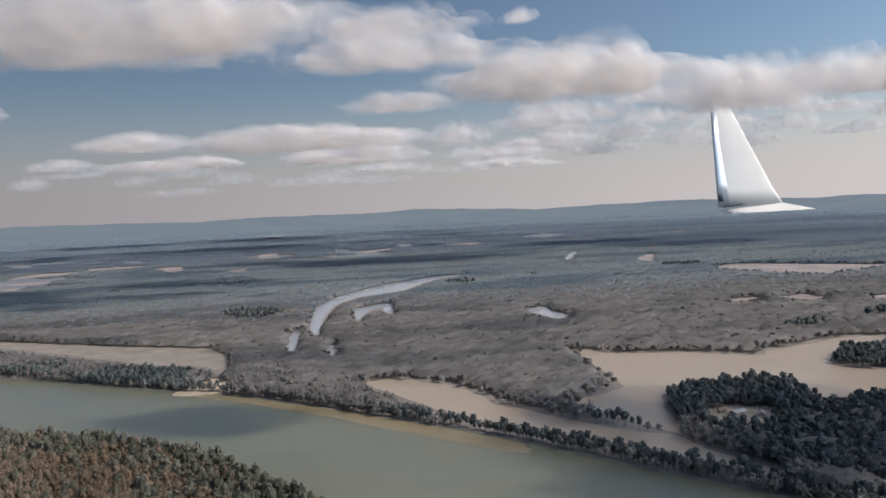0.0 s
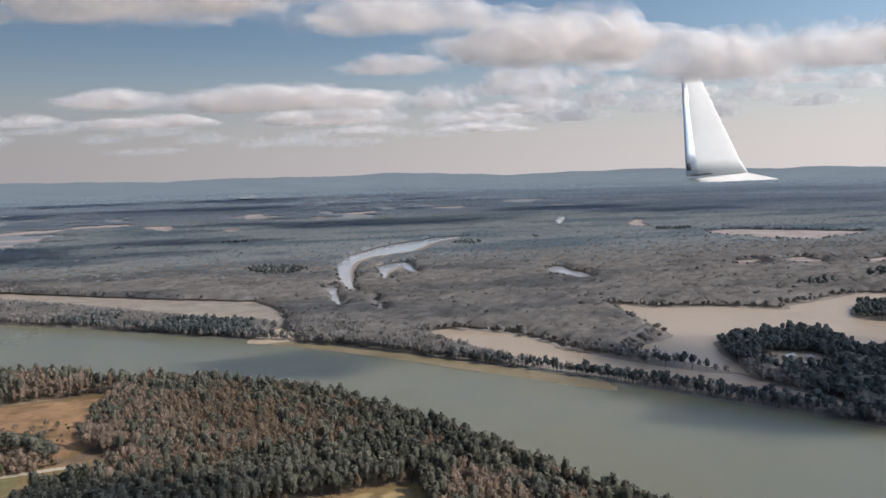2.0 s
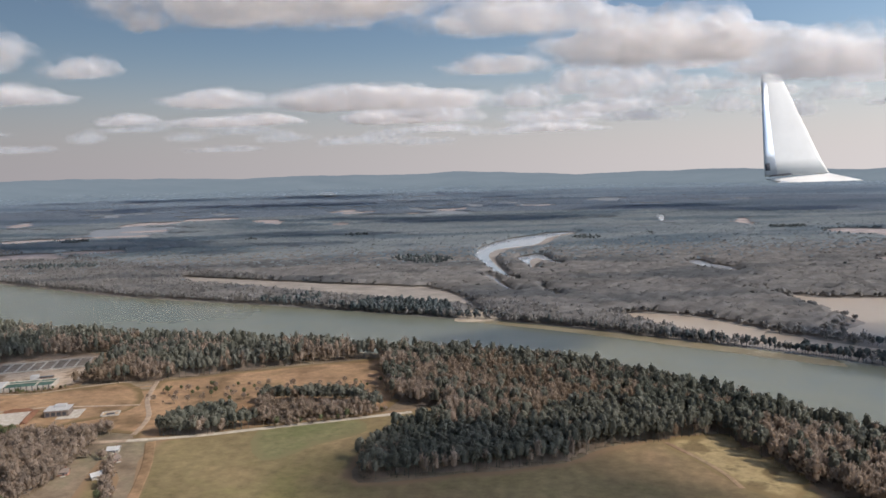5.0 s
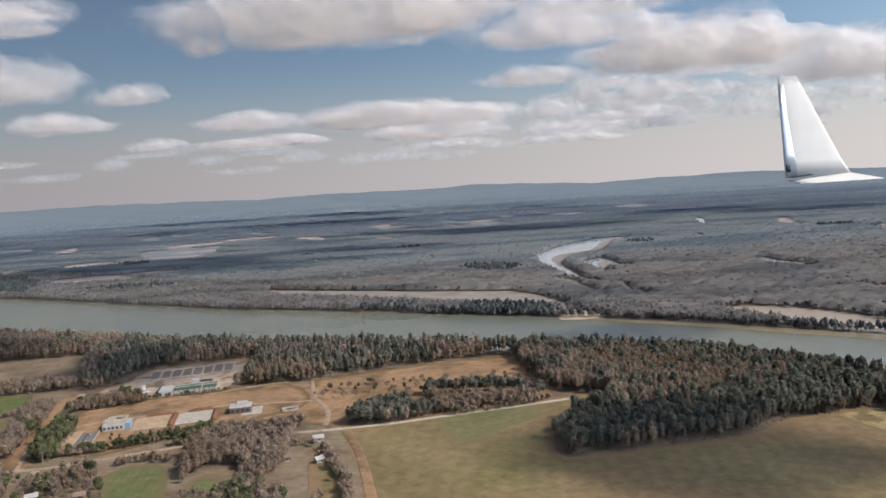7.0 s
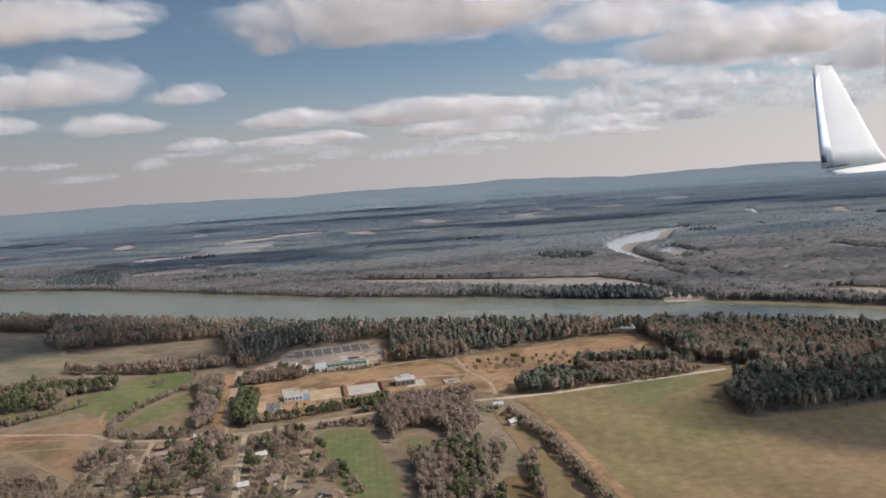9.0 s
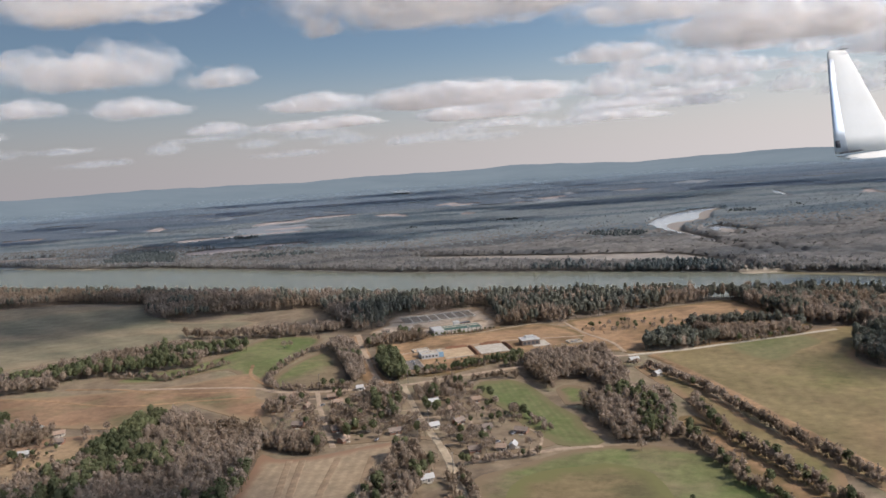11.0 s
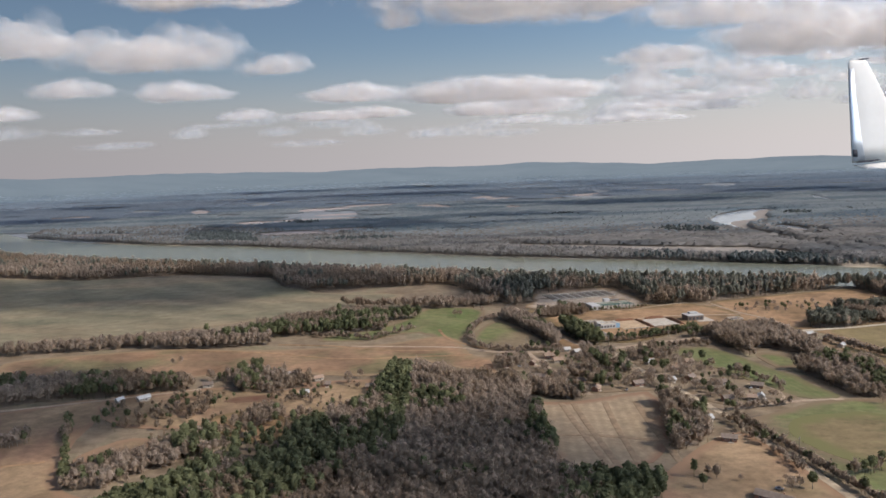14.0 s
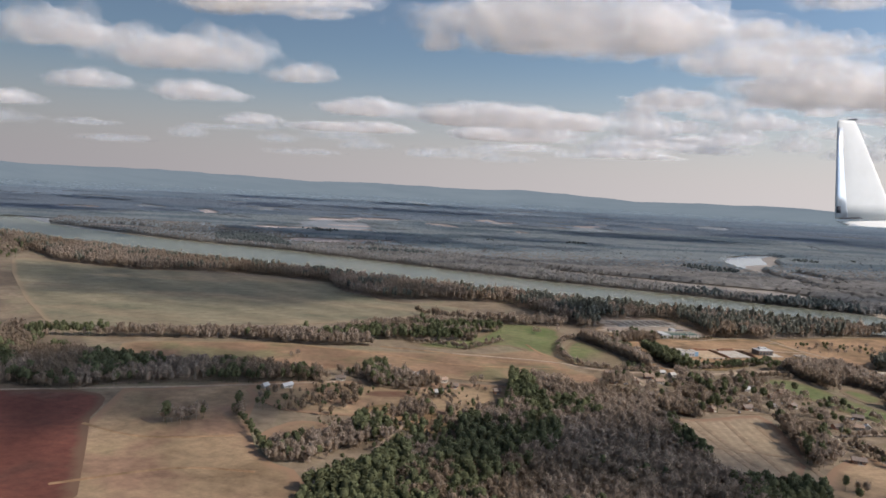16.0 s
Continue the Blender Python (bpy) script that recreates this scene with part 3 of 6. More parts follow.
def build_valley_floor():
    """Sheet of stubble and brush between the far woods, greyed to imitate haze."""
    bm = bmesh.new()
    rows = []
    for i in range(48):
        r = 1120 + 2400 * i / 47
        row = []
        for k in range(120):
            a = radians(-54 + 108 * k / 119)
            x, y = -270 + r * math.sin(a), r * math.cos(a)
            row.append(bm.verts.new((x, y, ridge_height(x, y) + 0.07)))
        rows.append(row)
    for a, b in zip(rows, rows[1:]):
        for k in range(119):
            bm.faces.new((a[k], b[k], b[k + 1], a[k + 1]))
    bmesh.ops.recalc_face_normals(bm, faces=bm.faces)
    return tagged(link("hazed_valley_floor", bm, M_VFLOOR), "brush and stubble across the far valley, haze greyed into its colour", "ground", kind="structure")


build_valley_floor()
sheet("north_woodland_floor", NORTH_BANK[1:] + [(700, -100), (1100, 500), (1100, 1250), (500, 1330), (-600, 1250), (-1300, 1340)], 0.05, M_FLOOR, "leaf-littered brown floor of bare winter woods beside the river", "ground", 1)
sheet("river", RIVER, 0.12, M_WATER, "wide slow greenish-grey river between wooded banks", "river", 5, 0.0, 60.0)
sheet("muddy_shallows", PLUME, 0.16, M_PLUME, "tan silt plume along the river bank below a sand spit", "water", 5, 0.6)
sheet("flooded_backwater", FLOOD, 0.14, M_MUD, "tan muddy flood water among bare woods", "water", 5, 0.5)
sheet("backwater_channel", CHANNEL, 0.15, M_MUD, "narrow tan muddy channel behind the river bank", "water", 5, 0.4)
sheet("hill_clearing", HILL_CLEARING, 0.2, M_SAND, "pale yard round houses above flood water", "yard", 4, 0.5)
sheet("islet", ISLET, 0.3, M_FLOOR, "small wooded island in muddy flood water", "island", 5, 0.5)
for nm, pl, lb in (("lake", LAKE, "pale winding lake reflecting the sky among woods"), ("oxbow", OXBOW, "pale oxbow pond beside the lake"), ("creek", CREEK, "short pale creek in bare woods"), ("forest_pool", POOL, "small pale pool in bare woods"), ("marsh", MARSH, "pale flooded marsh in bare woods"), ("small_pond", SMALL_POND, "small bright pond far off in the woods")):
    sheet(nm, pl, 0.14, M_LAKE, lb, "lake" if nm == "lake" else "pond", 5)
sheet("far_pond", FAR_POND, 13.0, M_LAKE, "pale reservoir far off near the hills", "pond", 4)
sheet("flooded_field", MUDFLAT, 0.13, M_FLAT, "grey-tan flooded flat behind the river bank", "field", 5, 0.5)
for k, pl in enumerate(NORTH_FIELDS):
    sheet("far_field", pl, 0.18 + 0.012 * k, M_FAR_TAN, "tan stubble field among winter woods, paled to imitate haze", "field", 3, 0.8)
sheet("sand_spit", [(-152, 421), (-146, 440), (-136, 458), (-126, 446), (-116, 426), (-128, 418), (-140, 415)], 0.35, M_SAND, "pale sand spit at a creek mouth", "beach", 5)
sheet("sandbar", [(-885, 815), (-862, 828), (-825, 788), (-840, 776)], 0.3, M_SAND, "pale sandbar on the far river bank", "beach", 4)

FIELDS = []


def field(name, mat, label, outline):
    """A field of the near bank and its outline."""
    FIELDS.append((name, mat, label, outline))


field("pasture", M_OLIVE, "wide olive pasture with faint mowing lines", [(-277, 217), (-239, 231), (-183, 244), (-158, 244), (-169, 223), (-185, 206), (-196, 190), (-194, 174), (-160, 178), (-124, 184), (-106, 196), (-60, 205), (-50, 160), (-60, 60), (-235, 60), (-262, 100), (-262, 150)])
field("meadow", M_DIM, "greener patch in the olive pasture", [(-239, 225), (-208, 239), (-195, 222), (-214, 207), (-231, 194)])
field("bare_patch", M_LAWN, "worn straw-coloured patch at the corner of a pasture", [(-85, 199), (-60, 206), (-51, 190), (-47, 172), (-60, 152), (-73, 160), (-78, 180)])
field("cleared_field", M_CLEAR, "cleared tan land with scattered saplings", [(-306, 285), (-306, 298), (-284, 306), (-247, 317), (-213, 326), (-197, 329), (-190, 306), (-178, 265), (-184, 256), (-200, 238), (-280, 218), (-290, 226), (-330, 232), (-395, 226), (-412, 262), (-395, 290), (-350, 296)])
field("plough_field", M_PLOW, "pale tan ploughed field with dark tractor stripes", [(-438, 124), (-424, 118), (-390, 128), (-393, 96), (-400, 71), (-412, 60), (-435, 58), (-437, 108)])
field("green_field", M_GREEN, "green meadow bordered by hedges", [(-543, 232), (-505, 260), (-483, 306), (-447, 297), (-462, 222), (-470, 215), (-487, 240), (-515, 224)])
field("hedged_field", M_GREEN, "small green field ringed by bare hedges", [(-455, 203), (-455, 235), (-439, 266), (-424, 222), (-423, 200)])
field("small_meadow", M_GREEN, "small green meadow enclosed by woods", [(-328, 175), (-320, 179), (-312, 166), (-320, 155), (-327, 156)])
field("roadside_pasture", M_GREEN, "wide green pasture beside the road", [(-366, 89), (-357, 99), (-325, 113), (-299, 108), (-286, 96), (-280, 60), (-290, 20), (-345, 10), (-356, 40), (-360, 66)])
field("hedge_strip", M_OLIVE, "olive strip of grass between two hedges", [(-290, 200), (-276, 184), (-271, 150), (-266, 117), (-259, 90), (-268, 70), (-276, 88), (-281, 118), (-284, 160)])
field("brown_strip", M_CLEAR, "reddish bare strip between hedges", [(-292, 131), (-284, 135), (-280, 114), (-272, 80), (-268, 60), (-280, 66), (-285, 90), (-289, 108)])
field("west_field", M_WEST, "broad green field below riverside woods, greyed to suggest haze", [(-747, 230), (-935, 510), (-850, 495), (-625, 462), (-572, 380), (-502, 359), (-566, 300), (-629, 265), (-695, 244)])
field("rusty_field", M_RUST, "rust-brown fallow field", [(-676, 169), (-693, 199), (-672, 210), (-614, 219), (-570, 212), (-510, 214), (-470, 230), (-459, 192), (-442, 178), (-440, 150), (-489, 186), (-497, 160), (-560, 172), (-578, 168), (-639, 150)])
field("big_field", M_TAN, "large pale tan field with faint tracks", [(-630, 0), (-659, 113), (-647, 124), (-609, 138), (-600, 94), (-587, 59), (-569, 41), (-560, 0)])
field("red_field", M_RED, "dark red clay field", [(-760, 100), (-704, 113), (-665, 114), (-655, 86), (-632, 0), (-760, 0)])
field("corner_field", M_TAN, "small tan field beside a row of trees", [(-591, 80), (-579, 94), (-568, 86), (-581, 65), (-586, 62)])
field("farm_field", M_TAN, "tan grass round a farmstead", [(-610, 140), (-560, 150), (-500, 155), (-480, 140), (-500, 118), (-540, 105), (-590, 105)])
field("dry_patch", M_PATCH, "brownish dry middle of a green pasture", [(-345, 96), (-324, 99), (-312, 90), (-312, 66), (-330, 52), (-348, 58), (-356, 74), (-354, 88)])
field("scrub_clearing", M_CLEAR, "tan scrubby clearing beside pines", [(-560, 108), (-548, 119), (-529, 110), (-522, 99), (-531, 86), (-545, 92)])
field("clay_strip", M_RED, "narrow strip of bare red clay", [(-559, 129), (-556, 136), (-541, 137), (-541, 130)])
field("grass_strip", M_BRIGHT, "narrow green strip among pines", [(-549, 70), (-548, 80), (-543, 87), (-541, 84), (-545, 72)])
field("village_lawn", M_GROUND, "dry tan lawns and yards between village houses", [(-448, 162), (-447, 188), (-425, 190), (-392, 192), (-368, 192), (-362, 180), (-352, 152), (-342, 128), (-337, 116), (-366, 110), (-377, 126), (-392, 130), (-412, 128), (-436, 142)])
field("long_field", M_BRIGHT, "long narrow bright green field", [(-362, 184), (-356, 191), (-343, 189), (-334, 165), (-326, 140), (-322, 116), (-333, 114), (-342, 128), (-352, 155)])
field("works_lawn", M_CLEAR, "dry grass slope below the works", [(-420, 292), (-414, 270), (-408, 238), (-398, 212), (-372, 206), (-338, 232), (-318, 240), (-300, 262), (-318, 296), (-345, 290), (-384, 284)])
field("works_yard", M_YARD, "pale packed yard round the settling basins", [(-421, 300), (-414, 322), (-409, 346), (-380, 353), (-355, 360), (-350, 340), (-343, 304), (-352, 290), (-384, 286), (-408, 291)])
field("front_field", M_TAN, "tan field beside the road", [(-400, 62), (-372, 84), (-366, 60), (-362, 10), (-420, 10), (-415, 36)])
for i, (nm, mt, lb, pl) in enumerate(FIELDS):
    sheet(nm, pl, 0.08 + 0.004 * i, mt, lb, "field", 3, 0.5, worn=11.0 if mt is M_PATCH else 6.0)

ribbon("road", [(-393, 193), (-387, 165), (-382, 144), (-376, 124), (-372, 106), (-369, 88), (-366, 70), (-363, 50), (-361, 30), (-357, -20)], 2.3, 0.230, M_ROAD, "worn tan-grey country road past houses")
ribbon("track_verge", [(-430, 296), (-423, 264), (-416, 236), (-409, 210), (-401, 196)], 8.0, 0.182, M_CLEAR, "worn tan verge along a dirt track", "verge")
ribbon("north_track", [(-428, 300), (-421, 267), (-414, 237), (-408, 212), (-401, 195)], 3.2, 0.190, M_TRACK, "pale dirt track to the works yard")
ribbon("cross_road", [(-520, 214), (-468, 206), (-452, 197), (-438, 193), (-417, 192), (-402, 194), (-389, 195), (-374, 200), (-356, 206), (-318, 216), (-288, 218.5)], 2.2, 0.210, M_TRACK, "worn dirt road between fields and the village")
ribbon("pasture_road", [(-288, 218.5), (-262, 221.5), (-240, 226.5), (-210, 233.5), (-178, 241)], 2.2, 0.212, M_GRAVEL, "pale straight gravel road along the pasture")
ribbon("lane", [(-431, 192), (-426, 171), (-421, 153), (-416, 137), (-413, 126)], 1.9, 0.200, M_TRACK, "short gravel lane between houses")
ribbon("field_edge_track", [(-278, 216), (-270, 190), (-262, 150), (-255, 110), (-245, 60)], 3.0, 0.200, M_CLEAR, "bare ochre dirt track along the pasture edge")
ribbon("clay_streak", [(-84, 199), (-81, 192), (-77, 182), (-74, 171), (-73, 160)], 1.6, 0.190, M_TAN, "bare reddish streak across a pasture corner", "streak")
ribbon("footpath", [(-551, 67), (-547, 79), (-543, 89), (-537, 109)], 1.4, 0.200, M_TRACK, "pale sandy trail through scrub")
ribbon("farm_track", [(-709, 112), (-664, 123), (-620, 134), (-575, 148)], 1.6, 0.210, M_TRACK, "pale dirt track below a wood")
ribbon("yard_track", [(-306, 298), (-300, 270), (-290, 245), (-288, 224)], 1.8, 0.200, M_TRACK, "pale track across cleared land")
ribbon("works_drive", [(-412, 232), (-400, 246), (-384, 252), (-366, 256), (-344, 262), (-322, 262), (-300, 262)], 1.8, 0.190, M_TRACK, "pale drive above the works lots")
ribbon("basin_drive", [(-421, 272), (-408, 284), (-388, 284), (-360, 284), (-340, 292), (-318, 300)], 1.6, 0.190, M_TRACK, "pale drive below the settling basin")
ribbon("works_fence_strip", [(-392, 285), (-360, 279), (-330, 284), (-306, 291)], 0.8, 0.180, M_CLEAR, "worn strip along the works boundary")
ribbon("village_track", [(-370, 106), (-363, 107), (-355, 109), (-346, 111), (-334, 113), (-322, 113)], 1.6, 0.210, M_TRACK, "dirt track along a pasture hedge")
for drive in ([(-376, 122), (-371, 123), (-365, 125)], [(-366, 150), (-365, 145), (-363, 136), (-359, 129)], [(-349, 134), (-344, 132), (-341, 124), (-342, 117), (-346, 113)], [(-383, 150), (-376, 151), (-369, 154)], [(-425, 168), (-433, 169), (-440, 171)], [(-423, 160), (-416, 162), (-409, 161)], [(-417, 140), (-410, 138), (-403, 138)], [(-427, 176), (-421, 177), (-417, 177)], [(-445, 185), (-436, 183), (-428, 182)], [(-385, 160), (-392, 160), (-398, 158)], [(-372, 82), (-376, 80), (-380, 80)]):
    ribbon("driveway", drive, 1.0, 0.200, M_TRACK, "short gravel driveway beside a house")
# tractor lines across the ploughed field
for x0, x1 in ((-426, -420.5), (-421.5, -417.5), (-409.5, -411), (-398, -398.5)):
    ribbon("tractor_line", [(x0, 117), ((x0 + x1) / 2 - 0.5, 92), (x1, 62)], 1.9, 0.185, M_FURROW, "dark damp tractor line in a ploughed field", "furrow")
ribbon("headland_line", [(-437, 86), (-421, 85), (-404, 80), (-394, 77)], 1.7, 0.188, M_FURROW, "dark headland line across a ploughed field", "furrow")

for ln in ([(-600, 214), (-560, 205), (-520, 190), (-480, 190), (-458, 191)], [(-560, 222), (-530, 216), (-505, 205), (-470, 200)], [(-475, 246), (-470, 225), (-458, 208), (-450, 201)], [(-655, 80), (-630, 70), (-600, 75)], [(-640, 30), (-610, 45), (-585, 45)]):
    ribbon("worn_track", ln, 1.5, 0.195, M_CLEAR, "faint reddish wheel track across a field", "track")

# ---- trees ----


def bar(v, f, p, q, w):
    """A tapering three-sided limb from p to q."""
    d = q - p
    s = np.cross(d, [0.3, 0.5, 0.8])
    s = s / (np.linalg.norm(s) + 1e-6)
    u = np.cross(d, s)
    u = u / (np.linalg.norm(u) + 1e-6)
    i = len(v)
    for c in (0, 2.09, 4.19):
        v.append(p + (s * math.cos(c) + u * math.sin(c)) * w)
    v.append(q)
    f += [(i, i + 1, i + 3), (i + 1, i + 2, i + 3), (i + 2, i, i + 3)]


def tuft(v, f, c, d, s, r, loose):
    """A spray of twigs or needles at c, facing roughly along d."""
    m = d + r.normal(0, loose, 3)
    m /= np.linalg.norm(m)
    a = np.cross(m, r.normal(size=3))
    a /= np.linalg.norm(a) + 1e-6
    b = np.cross(m, a)
    i = len(v)
    v += [c + a * s * 0.62 - m * s * 0.12, c + (b * 0.56 - a * 0.3) * s, c - (b * 0.5 + a * 0.34) * s - m * s * 0.08]
    f.append((i, i + 1, i + 2))


def spray(v, f, c, d, s, r):
    """A thin fan of twigs that reaches outwards from c along d."""
    m = d + r.normal(0, 0.45, 3) + np.array([0, 0, 0.25])
    m /= np.linalg.norm(m)
    a = np.cross(m, r.normal(size=3))
    a /= np.linalg.norm(a) + 1e-6
    i = len(v)
    v += [c - m * s * 0.5, c + m * s * 0.6 + a * s * 0.2, c + m * s * 0.45 - a * s * 0.22]
    f.append((i, i + 1, i + 2))


def dome(v, f, r, cz, rx, rz, sides=5, low=-0.55):
    """The uneven rounded body of a crown, open below."""
    i = len(v)
    rings = ((low, 0.74), (0.2, 1.0), (0.74, 0.66))
    for z, q in rings:
        o = r.uniform(0, 6.28)
        for k in range(sides):
            a = o + 6.283 * k / sides
            s = q * r.uniform(0.76, 1.14)
            v.append(np.array([math.cos(a) * rx * s, math.sin(a) * rx * s, cz + rz * (z + r.normal(0, 0.09))]))
    v.append(np.array([r.normal(0, 0.15) * rx, r.normal(0, 0.15) * rx, cz + rz * r.uniform(0.92, 1.05)]))
    for n in range(2):
        for k in range(sides):
            a, b = i + n * sides + k, i + n * sides + (k + 1) % sides
            f += [(a, b, b + sides), (a, b + sides, a + sides)]
    f += [(i + 2 * sides + k, i + 2 * sides + (k + 1) % sides, i + 3 * sides) for k in range(sides)]


def round_template(h, seed, twigs=3, wide=0.44):
    """A tree of the far woods: a soft crown with a few twigs standing out of it."""
    r = np.random.default_rng(seed)
    v, f = [], []
    dome(v, f, r, 0.68 * h, wide * h, 0.2 * h, 5, -1.4)
    for k in range(twigs):
        a = r.uniform(0, 6.28)
        d = np.array([math.cos(a) * 0.6, math.sin(a) * 0.6, r.uniform(0.2, 1)])
        spray(v, f, np.array([0, 0, 0.6 * h]) + d * h * 0.3, d, 0.26 * h, r)
    return np.array(v), np.array(f)


def bare_template(h, n, seed, limbs=5, size=0.2, loose=0.4, twigs=0.5, core=False):
    """A leafless tree: trunk, forking limbs and a rounded, gappy crown of twig sprays."""
    r = np.random.default_rng(seed)
    v, f = [], []
    top = np.array([r.normal(0, 0.03) * h, r.normal(0, 0.03) * h, 0.72 * h])
    bar(v, f, np.zeros(3), top, 0.024 * h)
    for k in range(limbs):
        a = r.uniform(0, 6.28)
        st = top * r.uniform(0.4, 0.75)
        bar(v, f, st, st + np.array([math.cos(a) * 0.24, math.sin(a) * 0.24, r.uniform(0.12, 0.3)]) * h, 0.013 * h)
    squash = r.uniform(0.85, 1.15)
    if core:
        dome(v, f, r, 0.6 * h, 0.26 * h, 0.33 * h, 5, -0.7)
    for k in range(n):
        z = 1 - 1.6 * (k + 0.5) / n
        a = k * 2.4 + r.normal(0, 0.3)
        q = math.sqrt(max(0, 1 - z * z))
        d = np.array([q * math.cos(a), q * math.sin(a), z])
        c = np.array([d[0] * 0.3 * h * squash, d[1] * 0.3 * h / squash, d[2] * 0.36 * h]) * r.uniform(0.62, 1.05) + [0, 0, 0.62 * h]
        if r.uniform() < twigs:
            spray(v, f, c, d, 1.35 * size * h * r.uniform(0.7, 1.2), r)
        else:
            tuft(v, f, c, d, size * h * r.uniform(0.7, 1.2), r, loose)
    return np.array(v), np.array(f)


def pine_template(h, n, seed, size=0.3, loose=0.3, core=False):
    """A tall pine: bare lower trunk and an uneven, rounded crown of needle sprays."""
    r = np.random.default_rng(seed)
    v, f = [], []
    bar(v, f, np.zeros(3), np.array([0, 0, 0.9 * h]), 0.02 * h)
    if core:
        dome(v, f, r, 0.67 * h, 0.21 * h, 0.28 * h, 5, -0.7)
    for k in range(n):
        t = (k + r.uniform(0, 1)) / n
        a = k * 2.4 + r.normal(0, 0.4)
        u = 2 * t - 1
        rad = h * 0.24 * math.sqrt(max(0.03, 1 - 0.9 * u * u)) * (1.08 - 0.16 * t) * r.uniform(0.72, 1.1)
        d = np.array([math.cos(a) * (1.05 - abs(u) * 0.7), math.sin(a) * (1.05 - abs(u) * 0.7), 0.2 + 0.8 * u])
        d /= np.linalg.norm(d)
        tuft(v, f, np.array([math.cos(a) * rad, math.sin(a) * rad, h * (0.44 + 0.5 * t)]), d, size * h * r.uniform(0.75, 1.2), r, loose)
    return np.array(v), np.array(f)


def clump_template(h, w, seed, n=4):
    """A far group of crowns as one ragged mound."""
    r = np.random.default_rng(seed)
    v, f = [], []
    for k in range(n):
        a = r.uniform(0, 6.28)
        d = w * 0.5 * math.sqrt(r.uniform(0, 1))
        c = np.array([math.cos(a) * d, math.sin(a) * d, 0])
        hh, ww = h * r.uniform(0.7, 1.15), w * r.uniform(0.28, 0.42)
        i = len(v)
        t0 = r.uniform(0, 6.28)
        for q in range(4):
            v.append(c + np.array([math.cos(t0 + q * 1.57) * ww, math.sin(t0 + q * 1.57) * ww, hh * 0.62 * r.uniform(0.6, 1.1)]))
        v.append(c + np.array([r.normal(0, 0.15) * ww, r.normal(0, 0.15) * ww, hh]))
        f += [(i + q, i + (q + 1) % 4, i + 4) for q in range(4)]
    return np.array(v), np.array(f)


def clear_sightline(pts, polys, reach):
    """Drops the points on the camera's side of the polygons, so that trees don't hide them."""
    for a in polys:
        for k in np.linspace(0.01, reach, 6):
            pts = pts[~inside(a, pts * (1 + k))]
    return pts


def along(line, spacing, width):
    """Uneven points along a line, for hedges and rows of trees."""
    out = []
    for (ax, ay), (bx, by) in zip(line, line[1:]):
        n = max(1, int(math.hypot(bx - ax, by - ay) / spacing))
        for k in range(n):
            t = (k + rng.uniform(0, 1)) / n
            out.append((ax + (bx - ax) * t + rng.normal(0, width), ay + (by - ay) * t + rng.normal(0, width)))
    return np.array(out)


def plant(pts, templates, low=0.75, high=1.25, level=None, tall=1.0):
    """Vertices, faces and tints of one tree per point, in turn from the templates."""
    V, F, T = [], [], []
    base = 0
    pick = rng.integers(0, len(templates), len(pts))
    for k, (tv, tf) in enumerate(templates):
        q = pts[pick == k]
        if not len(q):
            continue
        a = rng.uniform(0, 6.283, len(q))
        s = rng.uniform(low, high, len(q))
        c, sn = np.cos(a) * s, np.sin(a) * s
        x = tv[None, :, 0] * c[:, None] - tv[None, :, 1] * sn[:, None] + q[:, 0:1]
        y = tv[None, :, 0] * sn[:, None] + tv[None, :, 1] * c[:, None] + q[:, 1:2]
        z = tv[None, :, 2] * (s * rng.uniform(0.86, 1.14, len(q)))[:, None] * tall
        if level is not None:
            z = z + level[pick == k][:, None]
        V.append(np.stack([x, y, z], -1).reshape(-1, 3))
        F.append((tf[None] + (np.arange(len(q)) * len(tv))[:, None, None] + base).reshape(-1, 3))
        T.append(np.repeat(rng.uniform(0, 1, len(q)), len(tf)) * 0.9 + rng.uniform(0, 0.1, len(q) * len(tf)))
        base += len(q) * len(tv)
    return np.concatenate(V), np.concatenate(F), np.concatenate(T)


def wood(name, pts, templates, mat, label, low=0.75, high=1.25, level=None, tall=1.0):
    if not len(pts):
        return None
    v, f, t = plant(pts, templates, low, high, level, tall)
    return tagged(raw(name, v, f, mat, t), label, "woods", kind="stuff")


BARE = [bare_template(6.2, 46, 10 + k, 3, 0.15, 0.4, 0.75, True) for k in range(7)]
BARE_MID = [bare_template(6.4, 14, 20 + k, 0, 0.25, 0.4, 0.7, True) for k in range(5)]
SHRUB = [bare_template(3.0, 20, 30 + k, 2, 0.24, 0.4, 0.6, True) for k in range(4)]
PINE = [pine_template(7.4, 35, 50 + k, 0.175, 0.5, True) for k in range(7)]
PINE_MID = [pine_template(7.6, 14, 60 + k, 0.24, 0.4, True) for k in range(5)]
ROUND = [round_template(5.9, 70 + k, 5, 0.46) for k in range(8)]
PINE_FAR = [pine_template(7.4, 6, 90 + k, 0.3, 0.4, True) for k in range(5)]
CLUMP = [clump_template(3.6, 21.0, 110 + k) for k in range(6)]

# woods of the near bank: outline, share of pines, spacing
NEAR_WOODS = []


def near_wood(name, share, gap, outline):
    """A wood of the near bank: its share of pines, spacing and outline."""
    NEAR_WOODS.append((name, share, gap, outline))


near_wood("riverside_woods", 0.12, 3.3, SOUTH_BANK[2:8] + [(-444, 333), (-470, 398), (-564, 389), (-573, 384), (-606, 416), (-627, 465), (-718, 500), (-802, 480), (-895, 514)])
